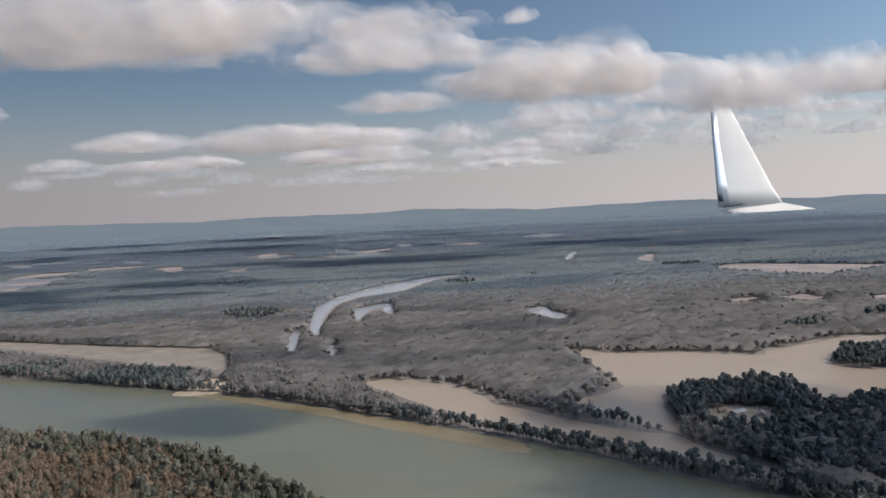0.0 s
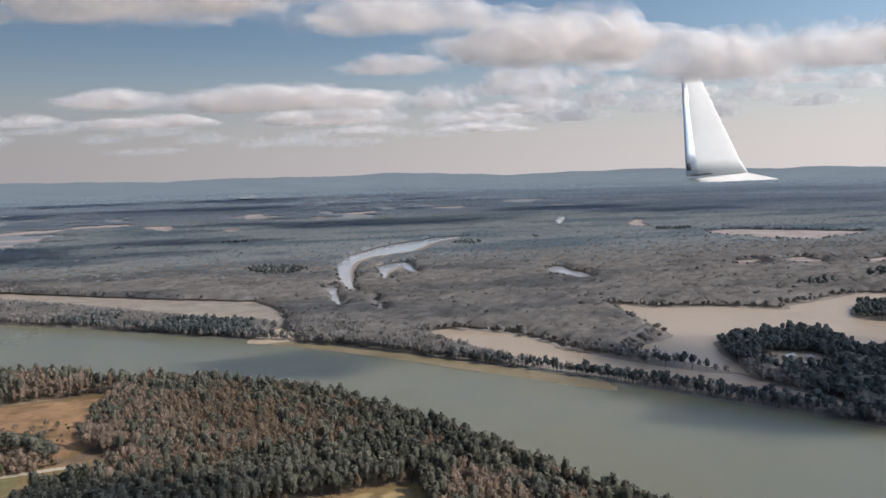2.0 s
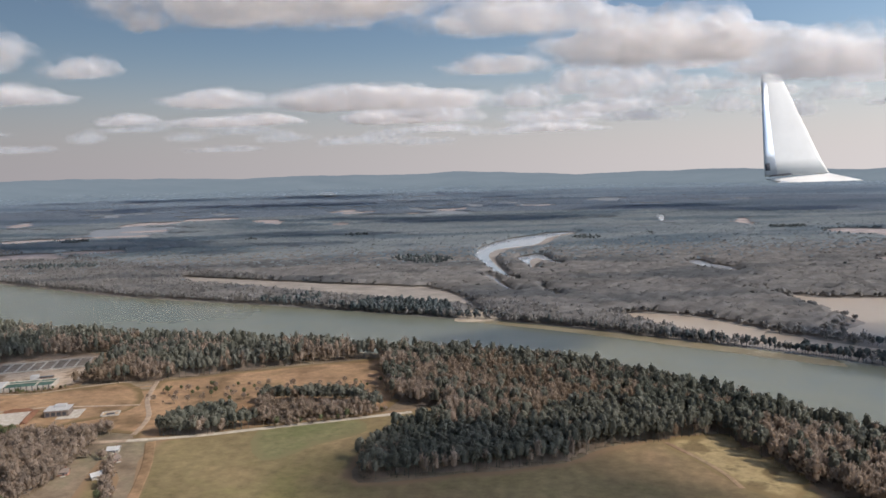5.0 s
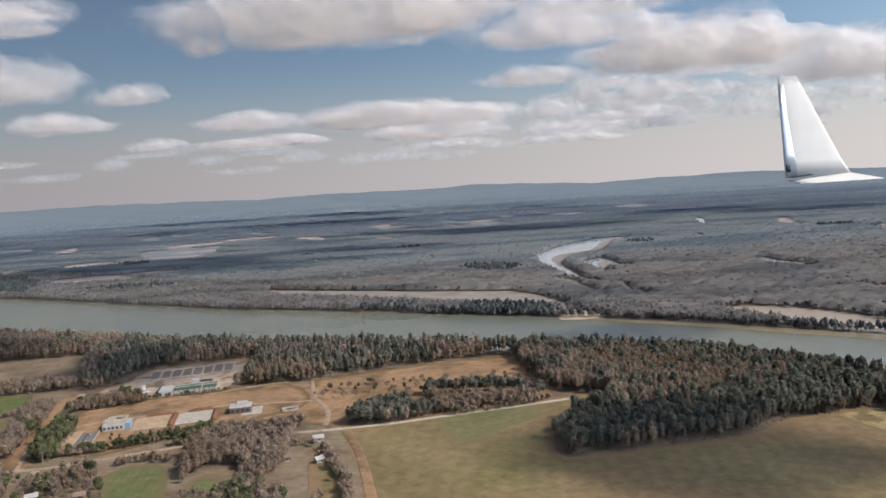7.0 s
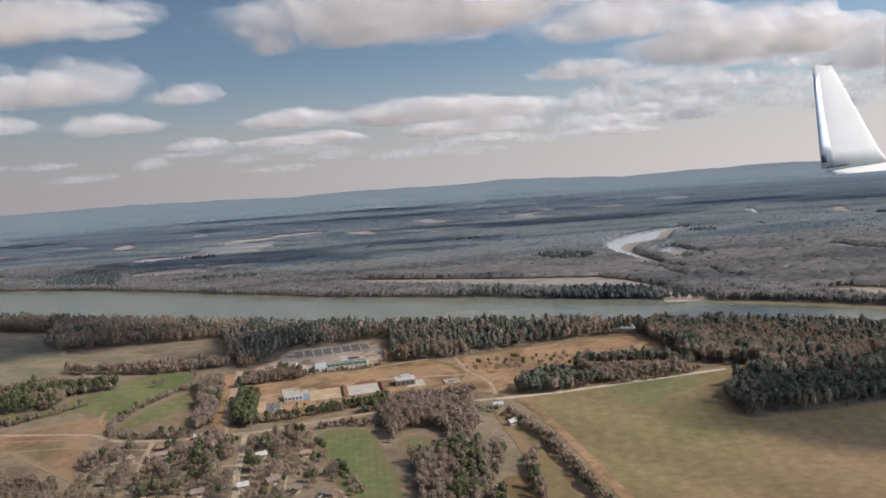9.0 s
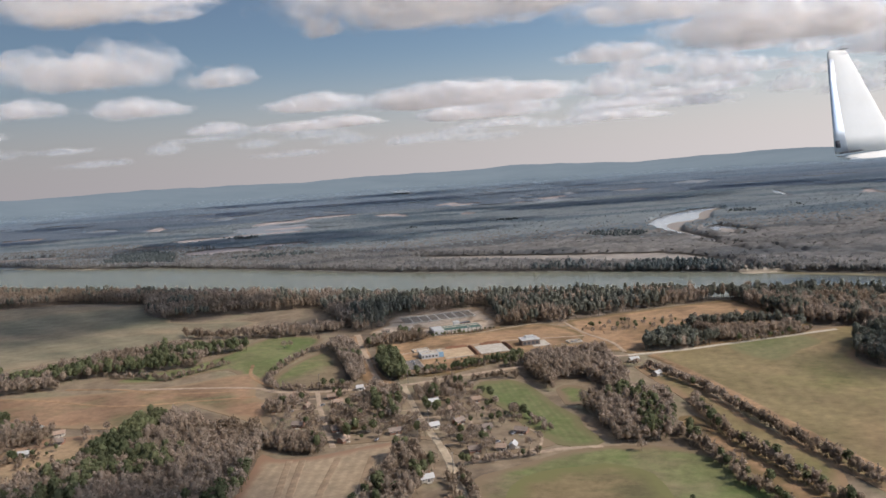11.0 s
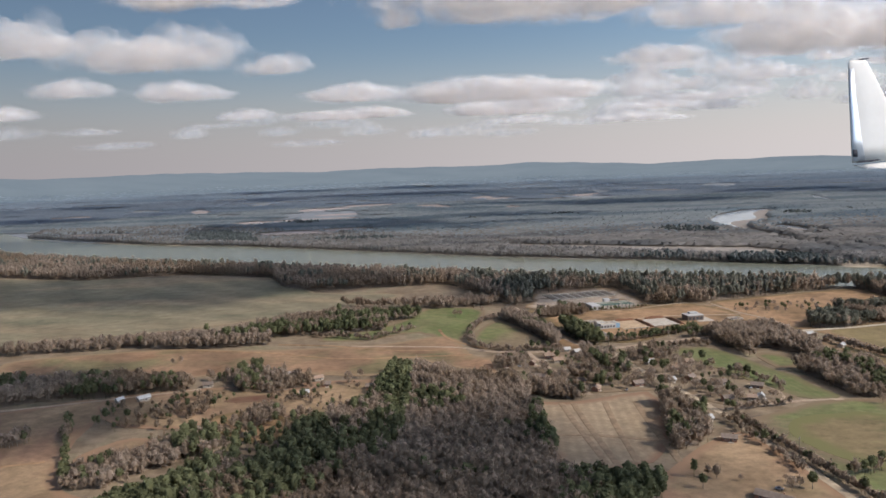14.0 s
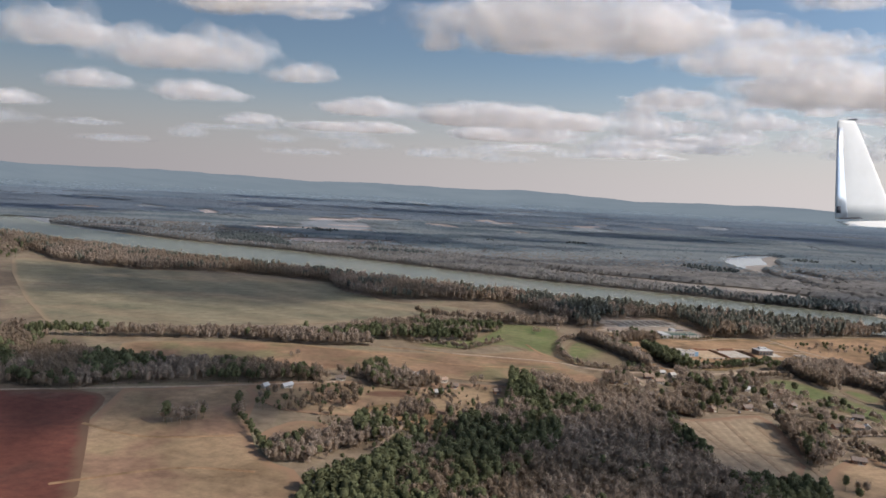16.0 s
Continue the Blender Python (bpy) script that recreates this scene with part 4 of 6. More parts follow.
near_wood("riverside_pines", 0.62, 3.1, [(-459, 426), (-351, 383), (-293, 369), (-230, 352), (-198, 338), (-195, 328), (-213, 328), (-247, 319), (-284, 308), (-310, 297), (-345, 295), (-351, 305), (-362, 352), (-411, 323), (-428, 304), (-444, 333)])
near_wood("slope_woods", 0.52, 3.1, SOUTH_BANK[11:22] + [(60, 20), (-10, 80), (-40, 140), (-52, 165), (-59, 192), (-60, 206), (-84, 200), (-106, 196), (-124, 184), (-160, 178), (-194, 175), (-196, 192), (-185, 214), (-168, 226), (-160, 240), (-178, 250), (-188, 259), (-192, 285), (-196, 325)])
FIELD_PINES = [(-194, 176), (-196, 192), (-185, 212), (-160, 215), (-120, 200), (-124, 186), (-160, 180)]
near_wood("field_pines", 0.95, 2.8, FIELD_PINES)
near_wood("plantation", 0.0, 2.6, [(-240, 229), (-246, 262), (-237, 265), (-203, 260), (-192, 246), (-200, 238)])
near_wood("plantation_edge", 0.9, 2.2, [(-247, 257), (-246, 264), (-237, 267), (-203, 262), (-190, 247), (-194, 243), (-206, 254), (-234, 258)])
near_wood("pine_plantation", 0.95, 2.4, [(-279, 222), (-273, 241), (-258, 259), (-246, 263), (-240, 229), (-262, 220)])
near_wood("belt_woods", 0.3, 3.3, [(-616, 245), (-602, 263), (-580, 289), (-545, 312), (-515, 304), (-504, 246), (-561, 238), (-588, 232)])
near_wood("bare_belt", 0.0, 3.4, [(-544, 333), (-446, 342), (-438, 312), (-473, 303), (-537, 318)])
near_wood("pine_belt", 0.9, 2.6, [(-542, 270), (-548, 288), (-495, 302), (-487, 278), (-513, 266)])
near_wood("scrub_belt", 0.1, 3.3, [(-750, 205), (-735, 232), (-657, 250), (-629, 254), (-571, 242), (-563, 221), (-595, 217), (-640, 222)])
near_wood("dark_belt", 0.2, 2.8, [(-730, 118), (-722, 150), (-705, 170), (-688, 166), (-660, 160), (-640, 160), (-617, 164), (-585, 156), (-578, 148), (-606, 139), (-632, 137), (-664, 126)])
near_wood("west_thicket", 0.3, 3.0, [(-700, 119), (-735, 150), (-728, 172), (-704, 172), (-682, 160), (-668, 132), (-676, 116)])
near_wood("farm_belt", 0.25, 3.3, [(-575, 181), (-545, 175), (-532, 163), (-527, 147), (-545, 137), (-558, 152), (-576, 158)])
near_wood("front_woods", 0.06, 2.9, [(-438, 124), (-442, 144), (-465, 151), (-483, 165), (-484, 120), (-484, 80), (-496, 52), (-520, 30), (-500, 10), (-440, 5), (-420, 20), (-436, 60), (-437, 108)])
near_wood("front_pines", 0.72, 2.9, [(-486, 164), (-493, 166), (-501, 116), (-521, 92), (-522, 68), (-543, 65), (-549, 51), (-568, 36), (-566, 10), (-500, 10), (-520, 30), (-496, 52), (-484, 80), (-484, 120)])
near_wood("plough_pines", 0.85, 2.6, [(-437, 58), (-406, 52), (-411, 37), (-425, 26), (-442, 22)])
near_wood("plough_edge_pines", 0.8, 2.5, [(-441, 118), (-436, 116), (-434, 66), (-440, 62)])
near_wood("road_woods", 0.14, 3.0, [(-388, 125), (-381, 127), (-376, 107), (-384, 77), (-400, 66), (-396, 91)])
near_wood("village_woods", 0.08, 2.7, [(-338, 198), (-336, 214), (-320, 222), (-300, 222), (-297, 184), (-303, 158), (-289, 152), (-294, 128), (-300, 113), (-316, 114), (-319, 135), (-322, 150), (-314, 154), (-309, 164), (-309, 178), (-318, 188), (-327, 184), (-330, 170), (-333, 182)])
near_wood("yard_woods", 0.1, 2.5, [(-348, 209), (-344, 226), (-330, 236), (-302, 236), (-296, 226), (-318, 219)])
near_wood("track_woods", 0.05, 2.5, [(-440, 268), (-432, 282), (-424, 260), (-417, 232), (-412, 212), (-416, 198), (-423, 222), (-431, 248)])
near_wood("track_pines", 0.9, 2.1, [(-408, 244), (-400, 240), (-392, 200), (-400, 201), (-407, 222)])
near_wood("works_thicket", 0.1, 2.6, [(-420, 262), (-414, 280), (-398, 290), (-384, 280), (-390, 272), (-408, 268)])
near_wood("village_grove", 0.28, 4.4, [(-409, 186), (-396, 185), (-390, 165), (-391, 146), (-397, 144), (-402, 158)])
near_wood("lane_grove", 0.15, 4.4, [(-419, 156), (-411, 157), (-404, 136), (-408, 129), (-415, 136)])
near_wood("plough_hedge", 0.05, 1.9, [(-439, 133), (-431, 136), (-420, 131), (-415, 125), (-417, 120), (-427, 122), (-436, 127)])
near_wood("cottage_grove", 0.1, 4.4, [(-446, 176), (-437, 176), (-436, 165), (-441, 160), (-448, 166)])
near_wood("roadside_grove", 0.05, 4.0, [(-385, 184), (-367, 190), (-364, 176), (-380, 168)])
near_wood("copse", 0.2, 2.8, [(-629, 81), (-629, 93), (-617, 98), (-615, 88)])
near_wood("pasture_grove", 0.6, 2.6, [(-355, 48), (-354, 54), (-341, 56), (-340, 51)])
near_wood("pasture_pines", 0.9, 2.4, [(-334, 48), (-333, 53), (-312, 56), (-311, 52)])
near_wood("scrub", 0.45, 5.5, [(-521, 92), (-501, 116), (-497, 126), (-540, 120), (-570, 100), (-565, 72), (-545, 66), (-523, 70)])
near_wood("bushy_field", 0.3, 9.0, [(-615, 132), (-590, 140), (-562, 140), (-560, 112), (-575, 96), (-606, 104)])
near_wood("farm_brush", 0.08, 2.5, [(-584, 53), (-587, 66), (-576, 71), (-567, 80), (-560, 86), (-553, 78), (-555, 68), (-566, 62), (-571, 52)])
near_wood("bare_thicket", 0.05, 2.7, [(-573, 118), (-573, 130), (-566, 133), (-561, 120), (-566, 110)])
near_wood("pines_patch", 0.85, 2.5, [(-559, 76), (-559, 86), (-551, 90), (-545, 84), (-551, 74)])
near_wood("brown_brush", 0.05, 2.6, [(-545, 103), (-544, 114), (-533, 117), (-530, 110), (-537, 101)])
near_wood("farmyard_trees", 0.6, 2.7, [(-560, 144), (-562, 162), (-557, 172), (-552, 166), (-551, 145), (-554, 141)])
near_wood("row_end_grove", 0.4, 2.6, [(-614, 105), (-610, 108), (-603, 99), (-601, 91), (-606, 93)])
near_wood("road_scrub", 0.3, 3.2, [(-400, 54), (-394, 58), (-388, 56), (-391, 49), (-398, 48)])
near_wood("west_woods", 0.3, 9.5, [(-1000, 180), (-935, 500), (-960, 610), (-1080, 720), (-1500, 1000), (-1700, 900), (-1500, 200)])
near_wood("far_west_belt", 0.3, 4.6, [(-900, 120), (-880, 170), (-760, 225), (-730, 200), (-720, 145), (-760, 118)])
WORKS_CLEARING = [(-416, 296), (-412, 344), (-380, 352), (-352, 362), (-346, 340), (-342, 300)]
HEDGES = []


def hedge_line(name, share, gap, width, line):
    """A hedge or row: its share of evergreens, spacing, width and line."""
    HEDGES.append((name, share, gap, width, line))


hedge_line("works_hedge", 0.6, 0.45, 0.9, [(-395, 206), (-382, 208), (-368, 212), (-349, 221), (-337, 229)])
hedge_line("low_hedge", 0.5, 0.7, 0.8, [(-388, 281), (-378, 283), (-356, 286), (-347, 291)])
hedge_line("low_hedge", 0.3, 1.2, 1.6, [(-379, 225), (-366, 226), (-350, 230)])
hedge_line("hedge", 0.1, 0.85, 0.8, [(-545, 238), (-522, 230), (-511, 226), (-499, 239), (-489, 251)])
hedge_line("hedge", 0.08, 0.8, 0.9, [(-416, 196), (-438, 196), (-452, 201), (-459, 212), (-458, 240), (-449, 266), (-441, 272)])
hedge_line("tall_hedge", 0.03, 0.5, 0.9, [(-284, 194), (-272, 164), (-268, 141), (-265, 122), (-262, 107), (-258, 90), (-254, 74)])
hedge_line("tall_hedge", 0.16, 0.6, 1.0, [(-280, 152), (-281, 126), (-280, 108), (-275, 91), (-272, 74), (-268, 60)])
hedge_line("tall_hedge", 0.1, 0.55, 1.2, [(-298, 129), (-293, 111), (-290, 94), (-289, 79), (-284, 70), (-280, 55), (-274, 40)])
hedge_line("hedge", 0.05, 0.5, 0.5, [(-369, 97), (-366, 86), (-364, 74), (-361, 60), (-357, 40), (-354, 20)])
hedge_line("hedge", 0.1, 1.2, 0.6, [(-371.5, 96), (-370, 81), (-368, 68), (-366, 52)])
hedge_line("hedge", 0.05, 0.9, 0.5, [(-369, 104), (-355, 107), (-343, 109)])
hedge_line("hedge", 0.1, 1.1, 0.7, [(-234, 227), (-200, 236), (-188, 243)])
hedge_line("hedge", 0.05, 0.8, 0.7, [(-363, 193), (-350, 196), (-341, 194)])
hedge_line("hedge", 0.3, 1.0, 0.8, [(-337, 128), (-343, 142), (-350, 152)])
hedge_line("hedge", 0.1, 1.4, 0.8, [(-316, 205), (-300, 205), (-288, 200)])
hedge_line("tree_row", 0.9, 1.8, 0.4, [(-608, 99), (-601, 90), (-592, 73), (-585, 58)])
hedge_line("tree_row", 0.5, 2.6, 1.2, [(-585, 56), (-575, 60), (-560, 58)])
hedge_line("hedge", 0.1, 1.2, 0.8, [(-572, 165), (-556, 168), (-543, 172)])
hedge_line("hedge", 0.2, 1.4, 0.9, [(-533, 130), (-527, 133), (-522, 124)])


PASTURE_EDGE = [(-196, 190), (-160, 178), (-124, 184), (-106, 196), (-84, 200)]
BLUFF_WOODS = ("riverside_woods", "riverside_pines", "slope_woods")
WHOLE_WOODS = ("track_woods", "slope_woods", "front_woods", "front_pines", "field_pines", "village_grove", "lane_grove", "plough_hedge", "cottage_grove", "roadside_grove", "track_pines", "works_thicket", "village_woods", "farm_brush", "pines_patch", "brown_brush", "dark_belt", "west_thicket", "farmyard_trees")
SMALL_WOODS = ("pasture_grove", "pasture_pines", "yard_woods", "scrub", "bushy_field", "farm_belt", "farm_brush", "brown_brush", "road_scrub", "bare_thicket", "plough_hedge", "works_thicket", "roadside_grove")


def thin_belt(p, poly, reach=0.045):
    """Keeps a wood's near edge and drops a margin along its far side."""
    away = p - np.array([-420.0, -110.0])
    return p[inside(poly, p + reach * away) | ~inside(poly, p - 0.016 * away)]


def build_woods():
    bare, pine, shrub = [], [], []
    broad = ("riverside_woods", "riverside_pines", "west_woods", "far_west_belt")
    for nm, share, gap, pl in NEAR_WOODS:
        far = nm in broad
        p = scatter(pl, gap * 0.95 if far else gap * 0.74)
        if not far and nm not in WHOLE_WOODS:
            p = thin_belt(p, pl)
        p = p[~inside(WORKS_CLEARING, p)]
        if nm == "slope_woods":
            p = p[~inside(FIELD_PINES, p)]
        drift = np.array([noise.noise((x * 0.035, y * 0.035, 12.0)) for x, y in p]) + rng.uniform(-0.3, 0.3, len(p))
        k = drift > np.quantile(drift, 1 - share) if len(p) and share > 0 else np.zeros(len(p), bool)
        if nm == "slope_woods":      # pines on the bluff and along the pasture, bare trees between
            bluff = outline_distance(SOUTH_BANK, p)
            edge = outline_distance(PASTURE_EDGE + PASTURE_EDGE[::-1], p)
            k = rng.uniform(0, 1, len(p)) + 0.5 * drift < np.where(bluff < 20, 0.75, np.where(edge < 34, 0.85, np.where(p[:, 0] > -62, 0.06, 0.2)))
        low = 0.4 if nm in SMALL_WOODS else 0.56
        tall = 1.32 if nm in BLUFF_WOODS else 1.0
        wood(nm, p[~k], BARE_MID if far else BARE, M_BARE, "bare grey-brown winter trees crowded together", low, low + 0.42, None, 1.2 * tall)
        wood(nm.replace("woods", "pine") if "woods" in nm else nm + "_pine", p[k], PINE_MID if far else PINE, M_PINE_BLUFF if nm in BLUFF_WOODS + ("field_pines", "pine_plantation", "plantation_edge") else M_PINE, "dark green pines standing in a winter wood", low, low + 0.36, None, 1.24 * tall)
    for nm, share, gap, width, ln in HEDGES:
        p = along(ln, gap, width)
        k = rng.uniform(0, 1, len(p)) < share
        q = {"low_hedge": 0.55, "tall_hedge": 1.2}.get(nm, 1.0)
        wood(nm, p[~k], SHRUB, M_BARE, "ragged leafless hedge between fields", 0.55 * q, 1.3 * q)
        wood(nm, p[k], PINE, M_PINE, "dark evergreens in a field row", 0.38 * q, 0.72 * q)


SPIT = [(-152, 421), (-146, 440), (-136, 458), (-126, 446), (-116, 426), (-128, 418), (-140, 415)]
WET = [SPIT, HILL_CLEARING, FLOOD, CHANNEL, LAKE, OXBOW, CREEK, POOL, MARSH, MUDFLAT, SMALL_POND] + NORTH_FIELDS


PINE_SHORES = [[(60, 284), (112, 238), (160, 186), (230, 112), (236, 118), (166, 194), (117, 245), (64, 292), (30, 317), (24, 314)], [(187, 321), (192, 363), (178, 375), (148, 372), (123, 362), (114, 330), (120, 262), (220, 150), (420, 200), (420, 330), (230, 335)], ISLET, [(-230, 466), (-180, 444), (-150, 432), (-156, 470), (-215, 492)], [(-831, 803), (-860, 904), (-820, 930), (-759, 862), (-716, 752)]]


def build_north_woods():
    region = NORTH_BANK[2:] + [(700, -60), (900, 500), (800, 1100), (-300, 1100), (-1200, 1100)]
    p = clear_sightline(scatter(region, 4.2, 0.5, WET), [LAKE, OXBOW, CREEK, POOL, MARSH, SMALL_POND, MUDFLAT], 0.065)
    p = clear_sightline(p, NORTH_FIELDS, 0.03)
    p = clear_sightline(clear_sightline(p, [CHANNEL], 0.055), [FLOOD], 0.02)
    row = np.array([(x + 2.5, y + 3.5) for x, y in NORTH_BANK[8:20]])
    p = np.concatenate([p, scatter(ISLET, 4.0)])
    edge = along([tuple(q) for q in row], 0.75, 1.1)
    pine = rng.uniform(0, 1, len(edge)) < np.where((edge[:, 0] > -45) | (edge[:, 0] < -135), 0.6, 0.12)
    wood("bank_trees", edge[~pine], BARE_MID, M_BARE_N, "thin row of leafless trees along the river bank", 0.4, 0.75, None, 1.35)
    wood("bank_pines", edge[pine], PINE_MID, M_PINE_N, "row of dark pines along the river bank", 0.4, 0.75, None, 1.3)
    # pines stand in drifts along the banks and on the hill by the flood water
    drift = np.array([noise.noise((x * 0.009, y * 0.014, 9.0)) for x, y in p])
    bank = np.zeros(len(p), bool)
    for pl in PINE_SHORES:
        bank |= inside(pl, p)
    share = np.where(bank, 0.78, np.where(drift > 0.52, 0.8, 0.0))
    k = rng.uniform(0, 1, len(p)) < share
    for pl in PINE_SHORES:
        wood("shore_pines", clear_sightline(scatter(pl, 3.5), [HILL_CLEARING], 0.03), PINE_MID, M_PINE_N, "dark pines crowded along a muddy shore", 0.6, 1.05)
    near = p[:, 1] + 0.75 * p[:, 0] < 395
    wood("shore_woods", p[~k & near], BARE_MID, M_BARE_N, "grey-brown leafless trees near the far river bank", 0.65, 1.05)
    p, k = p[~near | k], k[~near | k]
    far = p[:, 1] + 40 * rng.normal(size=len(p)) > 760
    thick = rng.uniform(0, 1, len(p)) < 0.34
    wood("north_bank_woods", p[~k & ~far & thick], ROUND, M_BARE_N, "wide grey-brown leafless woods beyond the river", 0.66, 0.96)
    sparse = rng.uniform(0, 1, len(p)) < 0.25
    wood("inland_woods", p[~k & far & sparse], ROUND, M_VALLEY, "leafless woods farther into the valley, greyed with painted haze", 0.68, 1.0)
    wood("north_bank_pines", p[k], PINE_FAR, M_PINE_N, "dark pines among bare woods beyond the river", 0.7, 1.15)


def build_understory():
    """A bumpy sheet near crown height, added to close the dark gaps between the north bank's trees."""
    step = 4.4
    xs, ys = np.arange(-1300, 820, step), np.arange(190, 1130, step)
    gx, gy = np.meshgrid(xs, ys)
    c = np.stack([gx.ravel() + step / 2, gy.ravel() + step / 2], 1)
    region = NORTH_BANK[2:] + [(700, -60), (900, 500), (800, 1120), (-300, 1120), (-1200, 1120)]
    keep = inside(region, c)
    for a in WET:
        for k in (0.0, 0.012, 0.03, 0.05):
            keep &= ~inside(a, c * (1 + k))
    # stay clear of the water's edge
    for dx, dy in ((6, 0), (-6, 0), (0, 6), (0, -6), (5, -5), (-5, -5)):
        q = c + np.array([dx, dy])
        keep &= inside(region, q) & ~inside(FLOOD, q) & ~inside(CHANNEL, q)
    n = len(xs)
    z = 4.6 + rng.uniform(-1.3, 1.3, gx.size)
    v = np.stack([gx.ravel() + rng.uniform(-1.8, 1.8, gx.size), gy.ravel() + rng.uniform(-1.8, 1.8, gx.size), z], 1)
    k = np.nonzero(keep)[0]
    k = k[(k % n < n - 1) & (k // n < len(ys) - 1)]
    f = np.concatenate([np.stack([k, k + 1, k + n + 1], 1), np.stack([k, k + n + 1, k + n], 1)])
    count = np.bincount(f.ravel(), minlength=gx.size)
    v[(count > 0) & (count < 6), 2] = rng.uniform(0.6, 2.4)
    used = np.unique(f)
    where = np.zeros(gx.size, int)
    where[used] = np.arange(len(used))
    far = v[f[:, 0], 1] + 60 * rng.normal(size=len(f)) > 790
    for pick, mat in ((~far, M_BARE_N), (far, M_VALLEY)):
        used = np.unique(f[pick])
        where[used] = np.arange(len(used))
        tagged(raw("brush", v[used], where[f[pick]], mat, rng.uniform(0.2, 0.8, int(pick.sum()))), "bumpy grey-brown sheet closing the shaded gaps in the woods", "brush", kind="stuff")


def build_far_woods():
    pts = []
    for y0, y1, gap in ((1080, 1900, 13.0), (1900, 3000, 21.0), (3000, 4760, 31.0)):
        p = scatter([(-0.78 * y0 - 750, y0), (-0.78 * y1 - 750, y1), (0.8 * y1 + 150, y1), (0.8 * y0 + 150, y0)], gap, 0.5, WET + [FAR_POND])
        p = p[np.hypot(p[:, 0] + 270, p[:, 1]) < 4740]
        p = clear_sightline(clear_sightline(p, [SMALL_POND, FAR_POND], 0.08), NORTH_FIELDS, 0.03)
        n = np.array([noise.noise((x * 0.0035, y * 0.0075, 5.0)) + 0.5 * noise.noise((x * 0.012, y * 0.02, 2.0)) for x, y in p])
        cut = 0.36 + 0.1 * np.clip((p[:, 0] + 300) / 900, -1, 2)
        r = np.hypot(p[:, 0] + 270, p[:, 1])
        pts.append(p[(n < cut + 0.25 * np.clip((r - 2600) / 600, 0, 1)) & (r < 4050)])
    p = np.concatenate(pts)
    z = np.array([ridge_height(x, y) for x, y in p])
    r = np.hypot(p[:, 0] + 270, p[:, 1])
    # materials by distance carry the painted haze
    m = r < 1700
    wood("hazed_valley_woods", p[m], CLUMP, M_VALLEY, "winter woods across the valley, haze painted in as blue-grey", 0.75, 1.2, z[m])
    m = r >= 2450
    wood("hazed_hill_woods", p[m], CLUMP, M_HILLWOOD, "winter woods on far low hills, paled blue-grey by painted haze", 0.9, 1.5, z[m])
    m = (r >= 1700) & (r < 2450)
    wood("distant_woods", p[m], CLUMP, M_FARWOOD, "winter woods far across the valley, painted slate to imitate haze", 0.9, 1.5, z[m])


def build_undergrowth():
    """Sheets of brush, added to lighten the shaded gaps between the trees of the near woods."""
    for nm, share, gap, pl in NEAR_WOODS:
        if gap > 3.5 or nm in ("copse", "pasture_grove", "pasture_pines", "road_scrub", "row_end_grove", "lane_grove", "cottage_grove", "roadside_grove"):
            continue
        step = 5.0 if nm in ("riverside_woods", "riverside_pines") else 2.8
        a = np.array(pl, float)
        lo, hi = a.min(0) - step, a.max(0) + step
        xs, ys = np.arange(lo[0], hi[0], step), np.arange(lo[1], hi[1], step)
        gx, gy = np.meshgrid(xs, ys)
        c = np.stack([gx.ravel() + step / 2, gy.ravel() + step / 2], 1)
        keep = inside(pl, c) & ~inside(WORKS_CLEARING, c)
        for dx, dy in ((2.4, 0), (-2.4, 0), (0, 2.4), (0, -2.4)):
            keep &= inside(pl, c + np.array([dx, dy]))
        if nm not in WHOLE_WOODS:
            away = c - np.array([-420.0, -110.0])
            keep &= inside(pl, c + 0.06 * away)
        n = len(xs)
        k = np.nonzero(keep)[0]
        k = k[(k % n < n - 1) & (k // n < len(ys) - 1)]
        if len(k) < 6:
            continue
        f = np.concatenate([np.stack([k, k + 1, k + n + 1], 1), np.stack([k, k + n + 1, k + n], 1)])
        low = 1.2 if nm in SMALL_WOODS else 2.0
        v = np.stack([gx.ravel() + rng.uniform(-0.3, 0.3, gx.size) * step, gy.ravel() + rng.uniform(-0.3, 0.3, gx.size) * step, low + rng.uniform(-0.7, 0.7, gx.size)], 1)
        count = np.bincount(f.ravel(), minlength=gx.size)
        rim = (count > 0) & (count < 6)
        v[rim, 2] = rng.uniform(0.1, 0.4, int(rim.sum()))
        used = np.unique(f)
        where = np.zeros(gx.size, int)
        where[used] = np.arange(len(used))
        tagged(raw("undergrowth", v[used], where[f], M_BARE, rng.uniform(0.2, 0.8, len(f))), "brown undergrowth sheet added to lighten shaded gaps beneath crowded trees", "brush", kind="stuff")


build_woods()
wood("bluff_pines", along([(x - 2.5, y - 3.5) for x, y in SOUTH_BANK[12:21]], 1.9, 1.6), PINE, M_PINE_BLUFF, "tall dark pines along the edge of the river bluff", 0.65, 0.95, None, 1.65)
SCRUB_LAND = [(-612, 138), (-560, 152), (-520, 150), (-490, 150), (-498, 118), (-522, 96), (-524, 70), (-548, 64), (-562, 72), (-590, 100)]
bushes = scatter(SCRUB_LAND, 3.0, 0.5)
bushes = bushes[np.array([noise.noise((x * 0.07, y * 0.07, 21.0)) for x, y in bushes]) + rng.uniform(-0.25, 0.25, len(bushes)) > 0.08]
green = rng.uniform(0, 1, len(bushes)) < 0.3
wood("scrub_bushes", bushes[~green], SHRUB, M_BARE, "low grey-brown bushes dotted over scrub land", 0.4, 1.1)
wood("scrub_cedars", bushes[green], PINE, M_PINE, "small dark cedars dotted over scrub land", 0.22, 0.5)
build_undergrowth()
build_north_woods()
build_understory()
build_far_woods()

# ---- clouds ----


